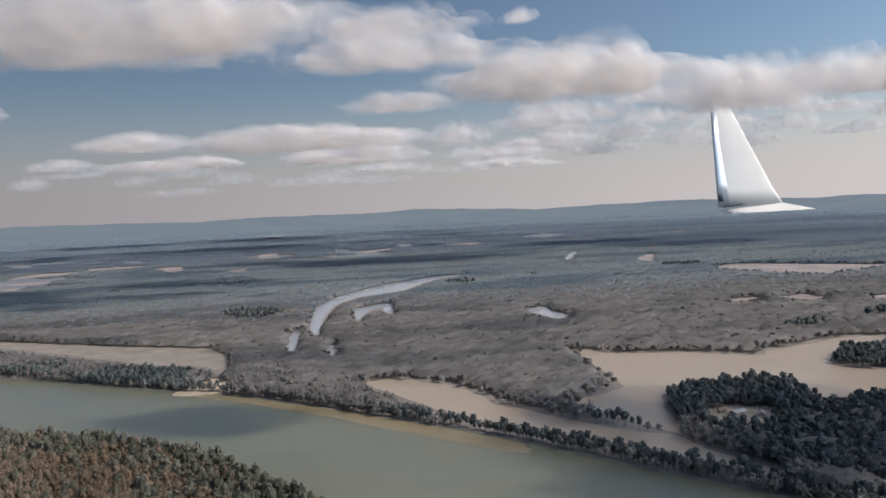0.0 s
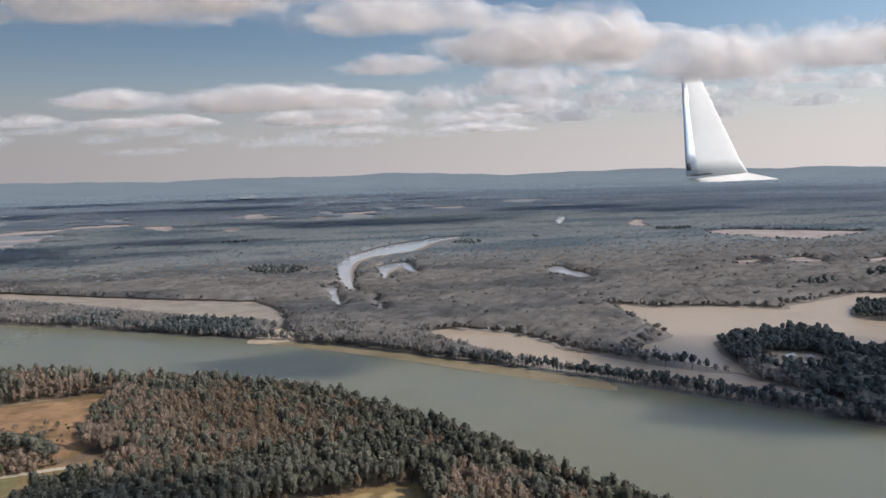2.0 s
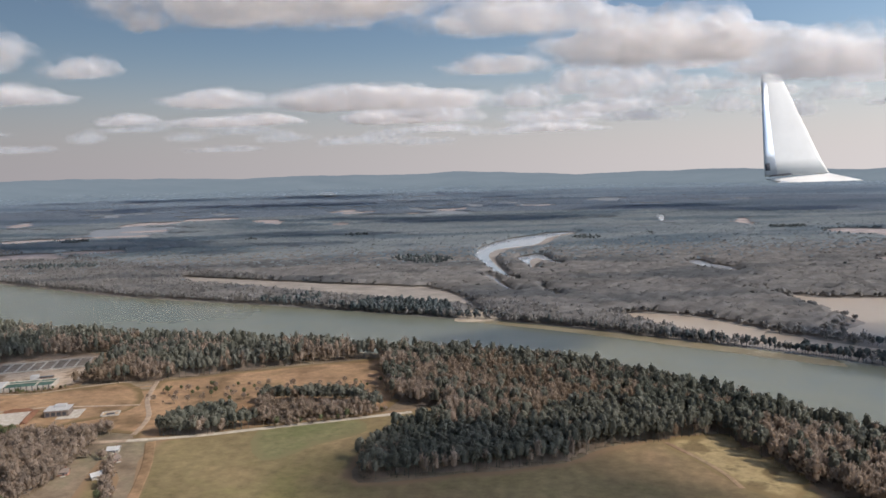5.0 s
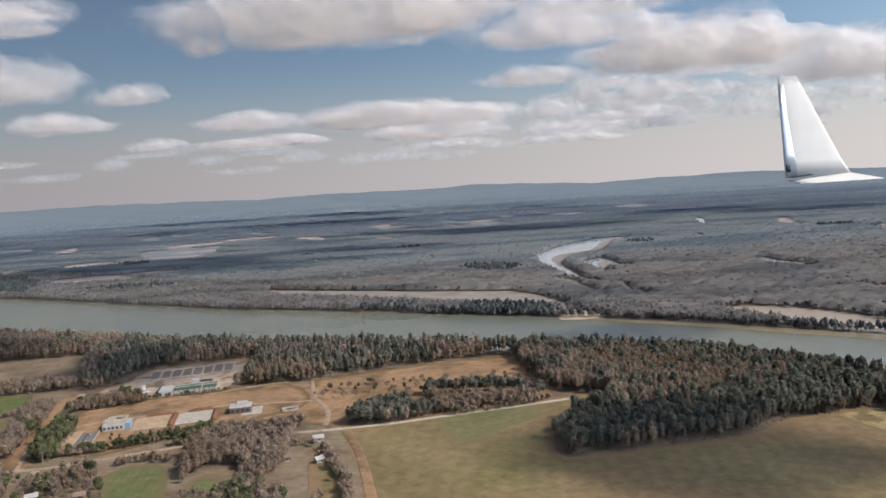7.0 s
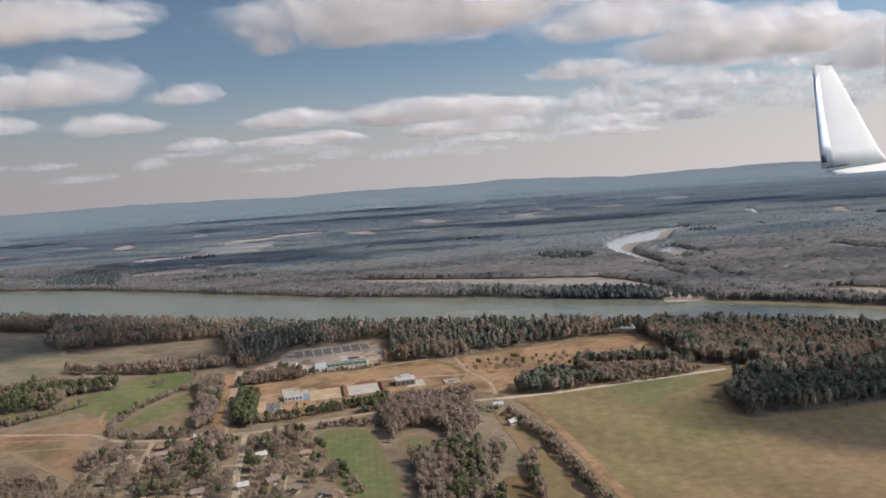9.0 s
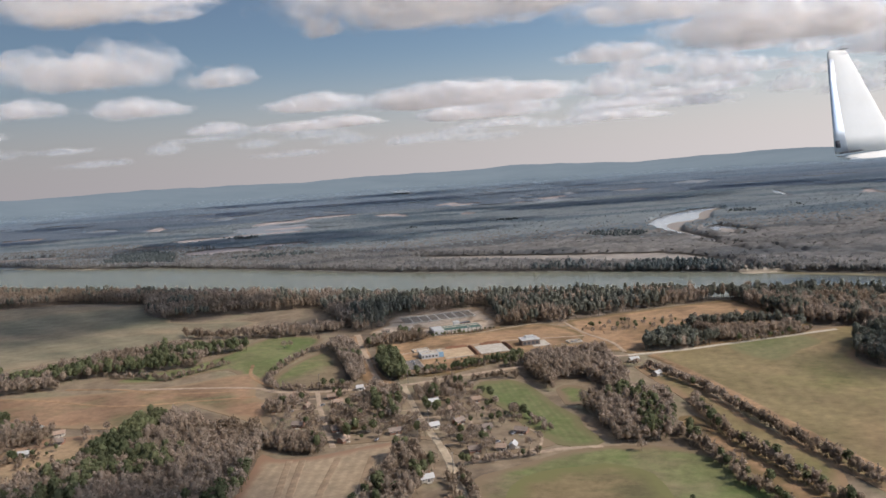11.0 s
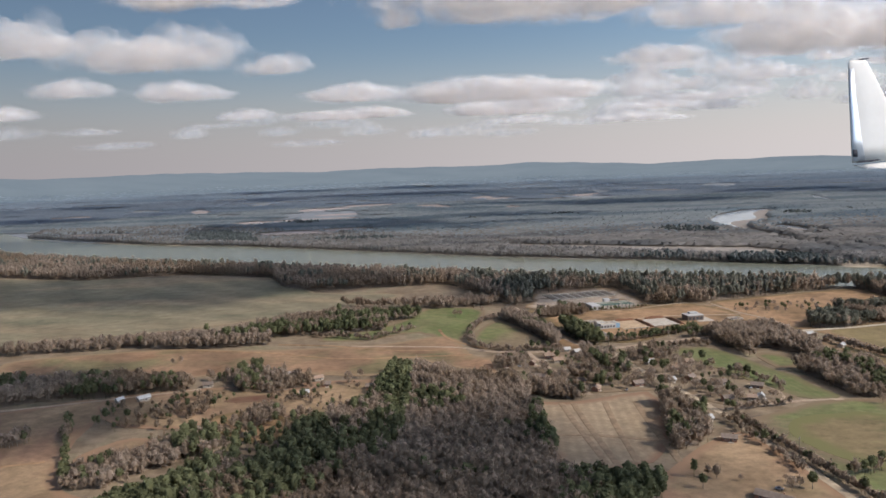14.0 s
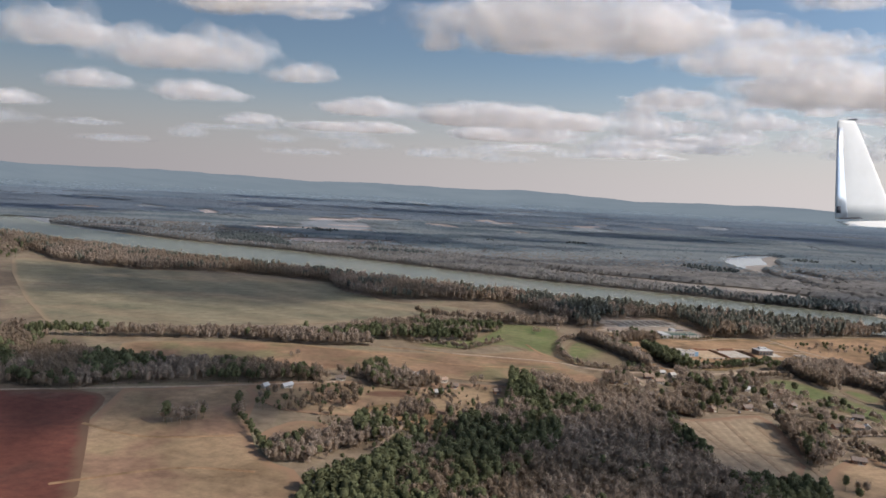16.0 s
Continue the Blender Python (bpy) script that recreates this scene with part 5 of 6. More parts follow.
def build_cloud(x, y, w, d, t, seed, base=288.0, lobes=0, fine=4, mat=None):
    """A cumulus: many rounded lobes heaped on a flat base, in uneven humps, roughened by billows."""
    r = np.random.default_rng(seed)
    bm = bmesh.new()
    n = int(2.4 * (lobes or int(9 + w / 30)))
    for k in range(n):
        a, q = k * 2.4 + r.uniform(-0.4, 0.4), math.sqrt((k + 0.5) / n)
        u, v = math.cos(a) * q, math.sin(a) * q
        hump = (1 - 0.75 * u * u) * (1 - 0.5 * v * v) * (1.0 + 0.9 * noise.noise((u * 2.2 + seed * 3.1, v * 1.5, 0.5)))
        rx = w * r.uniform(0.07, 0.19) * (1.2 - 0.4 * q)
        ry = d * r.uniform(0.13, 0.27)
        rz = t * r.uniform(0.34, 0.72) * (0.24 + 0.76 * max(0.05, hump))
        c = Vector((u * w * 0.44, v * d * 0.42, rz * r.uniform(0.3, 0.8)))
        lobe = bmesh.ops.create_icosphere(bm, subdivisions=fine, radius=1.0)["verts"]
        for s in lobe:
            o = Vector((s.co.x * rx, s.co.y * ry, s.co.z * rz))
            p = o + c
            k2 = noise.fractal(p * 0.016 + Vector((seed * 7.0, 0, 0)), 0.9, 2.1, 4) * 0.46 + abs(noise.noise(p * 0.04 + Vector((0, seed * 5.0, 0)))) * 0.16
            p = c + o * (0.86 + k2)
            if p.z < 0:
                p.z *= 0.3
            s.co = p
    for f in bm.faces:
        f.smooth = True
    ob = link("cloud", bm, mat or M_CLOUD)
    ob.location = (x, y, base)
    return tagged(ob, "white fair-weather cumulus cloud with a flat grey base", "cloud", "clouds in the sky")


CUMULUS = []


def cumulus(x, y, w, d, t, base=300):
    """A cloud of the field over the valley: place, width, depth, thickness and height of its base."""
    CUMULUS.append((x, y, w, d, t, base))


cumulus(-343, 853, 503, 256, 94)
cumulus(-764, 710, 298, 166, 45)
cumulus(-27, 979, 296, 163, 58)
cumulus(307, 1279, 501, 260, 105)
cumulus(-20, 1409, 238, 127, 44)
cumulus(751, 1561, 409, 221, 135)
cumulus(950, 1366, 376, 203, 99)
cumulus(347, 1830, 234, 123, 55)
cumulus(159, 2188, 219, 114, 73)
cumulus(-768, 2041, 296, 156, 54)
cumulus(-327, 2135, 732, 260, 90)
cumulus(-225, 2793, 575, 260, 76)
cumulus(-897, 2739, 556, 260, 48)
cumulus(-370, 2724, 238, 124, 62)
cumulus(-129, 2546, 320, 168, 62)
cumulus(468, 2414, 352, 186, 48)
cumulus(369, 2771, 400, 211, 39)
cumulus(-1260, 2605, 248, 129, 55)
cumulus(-1188, 1069, 245, 130, 78)
cumulus(-1032, 1229, 367, 200, 79)
cumulus(-841, 1379, 170, 89, 48)
cumulus(-1442, 1677, 242, 127, 52)
cumulus(-2017, 2289, 300, 157, 59)
cumulus(-1210, 1822, 292, 154, 51)
cumulus(-763, 1951, 290, 153, 44)
cumulus(-788, 756, 136, 72, 66)
cumulus(-697, 768, 92, 60, 12)
cumulus(-537, 935, 66, 60, 33)
cumulus(120, 774, 46, 60, 12)
cumulus(-117, 587, 119, 63, 29)
cumulus(-19, 808, 182, 97, 37)
cumulus(-123, 734, 101, 60, 30)
cumulus(-116, 3476, 362, 189, 47)
cumulus(-744, 2692, 145, 75, 52)
cumulus(489, 3623, 539, 260, 50)
cumulus(-1190, 1732, 229, 120, 41)
# unseen overhead clouds, added where their shadows should fall on the land
SHADOW_CLOUDS = [(414, 112, 105, 50), (176, 38, 185, 90), (215, 233, 120, 60), (-133, -73, 185, 95), (-405, -28, 225, 115), (-425, 284, 440, 215), (462, 160, 290, 190), (-85, 212, 150, 75), (-250, 283, 190, 80), (-318, 5, 155, 140), (-330, 352, 280, 80), (-150, -400, 300, 200), (350, -280, 280, 180)]


def build_clouds():
    for k, (x, y, w, d, t, base) in enumerate(CUMULUS):
        build_cloud(x, y, w * 1.2, d * 1.05, t * 0.98, k + 1, base, 0, 3 if y < 1500 else 2, M_CLOUD if y < 1900 else M_VEIL)
    for k in range(30):      # smaller ones crowd together towards the horizon
        y = 2900 + 1550 * (k / 30) + rng.uniform(-60, 60)
        x = -270 + math.tan(radians(-38 + 78 * ((k * 0.618) % 1.0))) * y
        first, last = math.degrees(math.atan2(x, y)), math.degrees(math.atan2(x + 534, y + 165))
        if math.hypot(x + 270, y) < 4550 and not (first < 34 and last > 18):
            build_cloud(x, y, rng.uniform(200, 560), rng.uniform(100, 200), rng.uniform(40, 80), 140 + k, 285 + rng.uniform(-40, 90), 12, 2, M_WISP)
    for k in range(22):      # others behind the wing, bearing and height set by the camera's view
        a, up = radians(11.0 + 1.35 * k), radians(3.3 + 4.2 * ((k * 0.618) % 1.0))
        build_cloud(-270 + 4640 * math.sin(a), 4640 * math.cos(a) - 77, rng.uniform(380, 700), 150, rng.uniform(80, 130), 210 + k, 97 + 4640 * math.tan(up), 12, 2, M_VEIL)
    for k, (x, y, w, d) in enumerate(SHADOW_CLOUDS):
        build_cloud(x, y, w, d, 55, 90 + k, 295, 15, 2, M_DENSE)


build_clouds()

# ---- buildings ----
M_WALL = material("pale_siding", [(0.33, 0.29, 0.24), (0.41, 0.365, 0.31)], 0.8, island=True)
M_BRICK = material("brick_siding", [(0.24, 0.13, 0.09), (0.3, 0.17, 0.12)], 0.8, island=True)
M_ROOF = material("grey_shingles", [(0.139, 0.108, 0.0893), (0.213, 0.169, 0.14)], 0.9, bump=0.3, bump_scale=4, island=True)
M_ROOF_BR = material("brown_shingles", [(0.204, 0.144, 0.108), (0.288, 0.21, 0.156)], 0.9, bump=0.3, bump_scale=4, island=True)
M_TIN = material("pale_metal_roof", [(0.34, 0.33, 0.315), (0.44, 0.43, 0.41)], 0.5, rough=0.45, spec=0.5)
M_BLUE = material("blue_metal_roof", [(0.16, 0.26, 0.36), (0.2, 0.31, 0.42)], 0.4, rough=0.5)
M_DARK = material("dark_opening", [(0.03, 0.03, 0.035), (0.05, 0.05, 0.055)], 1.0, rough=0.3, spec=0.5)
M_CONC = material("pale_concrete", [(0.34, 0.3, 0.25), (0.43, 0.385, 0.325)], 0.4, mottle=0.5, bump=0.2)
M_SLUDGE = material("brown_sludge_bed", [(0.17, 0.138, 0.106), (0.225, 0.185, 0.145)], 0.3, mottle=0.25, bump=0.2)
M_POOL = material("green_settling_pool", [(0.045, 0.09, 0.07), (0.065, 0.115, 0.09)], 0.15, rough=0.5, spec=0.12)
M_BERM = material("red_brown_berm", [(0.13, 0.062, 0.035), (0.18, 0.09, 0.055)], 0.3, bump=0.3)
M_LOT = material("packed_tan_gravel", [(0.34, 0.24, 0.15), (0.42, 0.31, 0.2)], 0.15, mottle=0.3)
M_ASPHALT = material("dark_asphalt", [(0.13, 0.115, 0.105), (0.18, 0.16, 0.145)], 0.2, mottle=0.4)
M_CAR = material("car_paint", [(0.3, 0.3, 0.32), (0.4, 0.4, 0.42)], 0.4, rough=0.3, spec=0.6, island=True)
M_TYRE = material("black_rubber", [(0.03, 0.03, 0.03), (0.04, 0.04, 0.04)], 3.0)
M_POLE = material("weathered_pole", [(0.2, 0.17, 0.14), (0.27, 0.235, 0.2)], 2.0)


def box(bm, cx, cy, z0, sx, sy, sz, bevel=0.0):
    made = bmesh.ops.create_cube(bm, size=1.0)["verts"]
    for v in made:
        v.co = Vector((cx + v.co.x * sx, cy + v.co.y * sy, z0 + (v.co.z + 0.5) * sz))
    if bevel:
        es = {e for v in made for e in v.link_edges}
        bmesh.ops.bevel(bm, geom=list(es), offset=bevel, segments=1, affect="EDGES")
    return made


def boxed(name, mat, parent, *args, label="", bevel=0.0):
    bm = bmesh.new()
    box(bm, *args, bevel=bevel)
    return part(name, bm, mat, parent, label)


def gable(bm, sx, sy, z0, rise, eave=0.35, thick=0.18):
    """A pitched roof with overhanging eaves and real thickness, its ridge along x."""
    hx, hy = sx / 2 + eave, sy / 2 + eave
    drop = rise * eave / (sy / 2)
    ring = []
    for x in (-hx, hx):
        ring.append([bm.verts.new((x, y, z)) for y, z in ((-hy, z0 - drop), (0, z0 + rise), (hy, z0 - drop), (hy, z0 - drop + thick), (0, z0 + rise + thick), (-hy, z0 - drop + thick))])
    a, b = ring
    for k in range(6):
        bm.faces.new((a[k], a[(k + 1) % 6], b[(k + 1) % 6], b[k]))
    for q in (a, b):
        bm.faces.new((q[0], q[1], q[4], q[5]))
        bm.faces.new((q[1], q[2], q[3], q[4]))
    bmesh.ops.recalc_face_normals(bm, faces=bm.faces)


def gabled_walls(bm, sx, sy, h, rise):
    hx, hy = sx / 2, sy / 2
    ends = []
    for x in (-hx, hx):
        ends.append([bm.verts.new((x, y, z)) for y, z in ((-hy, 0), (hy, 0), (hy, h), (0, h + rise), (-hy, h))])
    a, b = ends
    bm.faces.new(a)
    bm.faces.new(b[::-1])
    for p, q in ((0, 1), (1, 2), (4, 0)):
        bm.faces.new((a[p], a[q], b[q], b[p]))
    bmesh.ops.recalc_face_normals(bm, faces=bm.faces)


def base(name, x, y, rz, label, category, group="", z=0.25):
    e = new(name)
    e.matrix_world = pose(x, y, z, 0, 0, rz)
    return tagged(e, label, category, group)


def house(x, y, rz, sx, sy, wall, roof, label, name="house", h=1.7, rise=1.0, chimney=True):
    """A small one-storey house: walls, pitched roof, door, windows, porch step, chimney."""
    e = base(name, x, y, rz, label, "house", "houses of the village")
    sx, sy, h, rise = sx * 0.78, sy * 0.78, h * 0.78, rise * 0.78
    bm = bmesh.new()
    gabled_walls(bm, sx, sy, h, rise)
    part("wall", bm, wall, e)
    bm = bmesh.new()
    gable(bm, sx, sy, h, rise)
    part("roof", bm, roof, e)
    boxed("door", M_DARK, e, 0.1 * sx, -sy / 2 - 0.02, 0.05, 0.55, 0.08, 1.2)
    boxed("porch", M_CONC, e, 0.1 * sx, -sy / 2 - 0.5, -0.1, 1.6, 0.9, 0.2)
    for k in (-0.34, -0.12, 0.34):
        w = boxed("window", M_DARK, e, k * sx, -sy / 2 - 0.02, 0.7, 0.6, 0.06, 0.6)
        bm = bmesh.new()
        for dx, dz, wx, wz in ((0, -0.05, 0.76, 0.06), (0, 0.6, 0.76, 0.06), (-0.34, 0, 0.06, 0.6), (0.34, 0, 0.06, 0.6)):
            box(bm, k * sx + dx, -sy / 2 - 0.04, 0.7 + dz, wx, 0.1, wz)
        part("frame", bm, M_TIN, w, "white window frame")
    boxed("window", M_DARK, e, sx / 2 + 0.02, 0, 0.7, 0.06, 0.6, 0.6)
    if chimney:
        boxed("chimney", M_BRICK, e, 0.25 * sx, 0.12 * sy, h + rise * 0.4, 0.4, 0.4, rise * 0.6 + 0.55, label="brick chimney", bevel=0.03)
    return e


HOUSES = []


def village_house(x, y, rz, sx, sy, wall, roof, label):
    """A house: place, turn, length, depth, walls, roof."""
    HOUSES.append((x, y, rz, sx, sy, wall, roof, label))


village_house(142, 321, 25, 9.0, 4.4, M_WALL, M_TIN, "long white house in a clearing above flood water")
village_house(151, 317, 70, 6.0, 4.0, M_WALL, M_TIN, "white house with a pale roof above flood water")
village_house(136, 325, 10, 4.4, 3.2, M_WALL, M_ROOF_BR, "small brown-roofed house above flood water")
village_house(-382, 36, -38, 11.5, 4.6, M_BRICK, M_ROOF, "long low brick house with a dark shingle roof")
village_house(-378, 77, -20, 5.6, 3.6, M_BRICK, M_ROOF, "dark-roofed house under trees by the road")
village_house(-379, 95, 15, 4.8, 3.4, M_WALL, M_TIN, "pale house half hidden in a grove")
village_house(-364, 115, 12, 4.8, 3.4, M_BRICK, M_ROOF, "grey-roofed house on a mown plot")
village_house(-355, 115, -15, 4.0, 3.0, M_WALL, M_ROOF_BR, "small brown-roofed house in a yard")
village_house(-351, 116, 70, 3.4, 2.6, M_WALL, M_TIN, "pale metal-roofed shed beside a hedge")
village_house(-347, 129, -25, 5.4, 3.8, M_BRICK, M_ROOF, "dark-roofed brick house beside a long green field")
village_house(-371, 156, 5, 4.6, 3.4, M_BRICK, M_ROOF_BR, "brown-roofed house near the road")
village_house(-369, 142, 40, 5.0, 3.6, M_BRICK, M_ROOF, "grey-roofed house in a yard of trees")
village_house(-362, 165, 10, 4.4, 3.2, M_BRICK, M_ROOF_BR, "brown-roofed house near a green field")
village_house(-359, 134, 15, 4.0, 3.0, M_WALL, M_ROOF, "small grey-roofed house on a dry lawn")
village_house(-378, 139, 20, 4.4, 3.0, M_WALL, M_TIN, "white-roofed house near the road")
village_house(-392, 136, 15, 5.4, 3.6, M_BRICK, M_ROOF, "dark-roofed house under tall bare trees")
village_house(-410, 131, 60, 4.6, 3.4, M_BRICK, M_ROOF_BR, "brown-roofed house at a lane end")
village_house(-414, 142, 12, 4.8, 3.4, M_BRICK, M_ROOF, "grey-roofed brick house beside the lane")
village_house(-422, 181, 8, 5.6, 3.4, M_BRICK, M_ROOF_BR, "long brown-roofed house beside the lane")
village_house(-419, 173, 12, 5.4, 3.2, M_WALL, M_ROOF_BR, "pale-walled house with a brown roof")
village_house(-430, 149, -15, 5.2, 3.6, M_BRICK, M_ROOF, "dark-roofed house on a dry lawn")
village_house(-431, 170, 70, 3.8, 2.8, M_BRICK, M_ROOF_BR, "small brown-roofed cottage in a yard")
village_house(-441, 185, 20, 5.6, 3.2, M_BRICK, M_ROOF_BR, "long brown-roofed house by the fallow field")
village_house(-443, 168, 10, 4.2, 3.0, M_BRICK, M_ROOF, "grey-roofed cottage among bare trees")
village_house(-412, 191, 12, 3.4, 2.6, M_WALL, M_TIN, "white-roofed shed by the crossroads")
village_house(-408, 187, 30, 4.0, 3.0, M_WALL, M_TIN, "white-roofed house by the crossroads")
village_house(-539, 163, 10, 4.8, 3.2, M_WALL, M_TIN, "pale farmhouse with a metal roof")
village_house(-526, 156, 25, 4.8, 3.0, M_WALL, M_ROOF_BR, "low brown-roofed farm shed")
village_house(-521, 147, 5, 4.0, 2.8, M_BRICK, M_ROOF, "small grey-roofed farm shed")
village_house(-528, 136, 15, 4.4, 2.8, M_WALL, M_TIN, "pale metal-roofed shed in a dry meadow")
village_house(-502, 142, 10, 3.6, 2.6, M_BRICK, M_ROOF, "small dark farm shed")
village_house(-594, 135, 50, 6.0, 2.8, M_WALL, M_TIN, "long white metal-roofed barn below a dark wood")
village_house(-603, 133, 60, 3.6, 2.4, M_WALL, M_TIN, "small white shed beside a barn")
village_house(-573, 151, 10, 5.2, 3.0, M_WALL, M_ROOF, "grey-roofed house at a wood's edge")
village_house(-379, 166, 20, 4.6, 3.2, M_WALL, M_TIN, "pale-roofed house close to the road")
village_house(-402, 174, 10, 4.6, 3.2, M_BRICK, M_ROOF_BR, "brown-roofed house behind tall trees")
village_house(-372, 178, 15, 4.4, 3.0, M_WALL, M_ROOF, "grey-roofed house near the crossroads")
village_house(-450, 147, 15, 4.4, 3.2, M_WALL, M_ROOF_BR, "brown-roofed house at the edge of bare woods")
village_house(-284, 184, 40, 4.2, 3.0, M_WALL, M_TIN, "white-roofed house between hedges")
village_house(-297, 188, 10, 4.4, 3.2, M_BRICK, M_ROOF, "dark-roofed house under bare trees")
village_house(-288, 207, 10, 5.0, 3.6, M_WALL, M_TIN, "white-roofed house at the pasture corner")
village_house(-284, 198, 60, 4.2, 3.2, M_BRICK, M_ROOF, "small dark-roofed house below a hedge")
village_house(-309, 196, 15, 4.4, 3.2, M_WALL, M_ROOF, "grey-roofed house among bare trees")


def works_building(x, y, rz):
    """A low flat-roofed office block in three stepped wings with a blue canopy."""
    e = base("works_building", x, y, rz, "white flat-roofed works office with a blue end bay", "building")
    for nm, mat, a, lb in (("wing", M_TIN, (0, 0, 0, 9, 6, 2.4), ""), ("wing", M_TIN, (-2.6, 2.8, 0, 5, 4.5, 3.0), ""), ("canopy", M_BLUE, (5.6, 0.6, 0, 2.6, 6.5, 2.6), "blue metal bay")):
        w = boxed(nm, mat, e, *a, label=lb, bevel=0.06)
        boxed("parapet", M_CONC, w, a[0], a[1], a[5], a[3] * 0.92, a[4] * 0.92, 0.16)
    for k in range(5):
        boxed("window", M_DARK, e, -3.6 + k * 1.7, -3.03, 0.7, 1.0, 0.08, 1.0)
    boxed("roof_unit", M_CONC, e, 1.0, 0.5, 2.5, 1.2, 1.0, 0.7, bevel=0.05)
    boxed("roof_unit", M_CONC, e, -1.0, -1.2, 2.5, 0.9, 0.9, 0.5, bevel=0.05)
    return e


def block_building(x, y, rz):
    """A boxy hall with a white roof and dark glazed front."""
    e = base("hall", x, y, rz, "boxy hall with a white roof and dark walls", "building")
    boxed("wall", M_ROOF, e, 0, 0, 0, 9.5, 7, 2.6, bevel=0.05)
    boxed("roof", M_TIN, e, 0, 0.2, 2.6, 9.9, 7.2, 0.35, bevel=0.05)
    boxed("roof_room", M_TIN, e, 0.6, 1.6, 2.9, 4.6, 2.6, 1.1, label="white raised roof room", bevel=0.05)
    for k in range(4):
        boxed("window", M_DARK, e, -3.4 + 2.2 * k, -3.53, 0.5, 1.5, 0.08, 1.5)
    boxed("forecourt", M_CONC, e, 5, -1, -0.2, 9, 12, 0.25)
    return e


def settling_basin(x, y, rz):
    """Open settling tanks of green water behind a pale filter block, with walkways, railing posts and a pump house."""
    e = base("settling_basin", x, y, rz, "open concrete basin of green water with a white filter block", "basin")
    sx, sy = 22, 12
    for a in ((0, -sy / 2, 0, sx, 0.5, 2.2), (0, sy / 2, 0, sx, 0.5, 2.2), (-sx / 2, 0, 0, 0.5, sy, 2.2), (sx / 2, 0, 0, 0.5, sy, 2.2)):
        boxed("wall", M_CONC, e, *a, bevel=0.05)
    boxed("water", M_POOL, e, 0, 0, 0, sx - 0.6, sy - 0.6, 1.8, label="green water")
    boxed("walkway", M_CONC, e, 0, 1.6, 1.9, sx, 0.5, 0.35)
    boxed("walkway", M_CONC, e, 3.5, 0, 1.95, 0.4, sy, 0.35)
    for k in range(9):
        boxed("post", M_DARK, e, -sx / 2 + 1.2 + 2.45 * k, -sy / 2 - 0.35, 0, 0.3, 0.3, 2.7, label="dark buttress post")
    boxed("filter_block", M_TIN, e, -sx / 2 - 3.4, -0.4, 0, 6.0, sy - 0.6, 2.6, label="white filter block", bevel=0.06)
    boxed("side_frame", M_DARK, e, -sx / 2 - 6.9, -0.4, 0, 0.6, sy, 2.9, label="dark steel frame")
    boxed("gallery", M_ROOF_BR, e, -sx / 2 - 2.0, sy / 2 + 1.4, 0, 9.0, 1.8, 2.2, label="brown pipe gallery", bevel=0.05)
    boxed("pump_house", M_TIN, e, -1, sy / 2 + 4, 0, 3.6, 3.2, 3.4, label="pale pump house", bevel=0.06)
    boxed("pump_house", M_ROOF_BR, e, 4.5, sy / 2 + 4, 0, 6, 2.4, 2.2, bevel=0.06)
    boxed("roof_slab", M_DARK, e, 4.5, sy / 2 + 4, 2.2, 6.3, 2.7, 0.2, label="dark flat roof")
    return e


def drying_beds(x, y, rz):
    """A row of walled sludge drying beds."""
    e = base("drying_beds", x, y, rz, "row of walled brown sludge drying beds", "basin", z=0.2)
    for k in range(8):
        cx = -20 + k * 5.7
        boxed("bed", M_SLUDGE, e, cx, 0, 0, 4.4, 17, 0.25)
        boxed("curb", M_CONC, e, cx + 2.85, 0, 0, 1.0, 17.4, 0.5)
    boxed("curb", M_CONC, e, 0.2, 9.2, 0, 46, 1.0, 0.5)
    boxed("curb", M_CONC, e, 0.2, -9.2, 0, 46, 1.0, 0.5)
    return e


def berm(e, ax, ay, bx, by):
    """An earth bank from one corner of a lot to another."""
    d = Vector((bx - ax, by - ay)).normalized()
    bm = bmesh.new()
    ends = []
    for k in range(7):
        t = k / 6
        h = 1.7 * (0.75 + 0.5 * noise.noise((ax + t * 9.0, ay, 3.0))) * (0.6 if k in (0, 6) else 1.0)
        ends.append([bm.verts.new((ax + (bx - ax) * t - d.y * q, ay + (by - ay) * t + d.x * q, z * h)) for q, z in ((-1.5, 0.0), (-0.5, 0.92), (0.3, 1.0), (1.4, 0.0))])
    for a, b in zip(ends, ends[1:]):
        for k in range(3):
            bm.faces.new((a[k], a[k + 1], b[k + 1], b[k]))
    bm.faces.new(ends[0])
    bm.faces.new(ends[-1][::-1])
    bmesh.ops.recalc_face_normals(bm, faces=bm.faces)
    return part("berm", bm, M_BERM, e, "reddish earth berm")


def storage_lot(x, y, rz, sx, sy, mat, label):
    """A levelled lot with earth berms along its east and north sides and a low kerb."""
    e = base("storage_lot", x, y, rz, label, "yard")
    boxed("surface", mat, e, 0, 0, -0.1, sx, sy, 0.25)
    berm(e, sx / 2 + 1.5, -sy / 2, sx / 2 + 1.5, sy / 2 + 1)
    berm(e, sx / 2, sy / 2 + 1.3, -sx / 4, sy / 2 + 1.3)
    boxed("kerb", M_CONC, e, 0, -sy / 2, 0, sx, 0.3, 0.35)
    return e


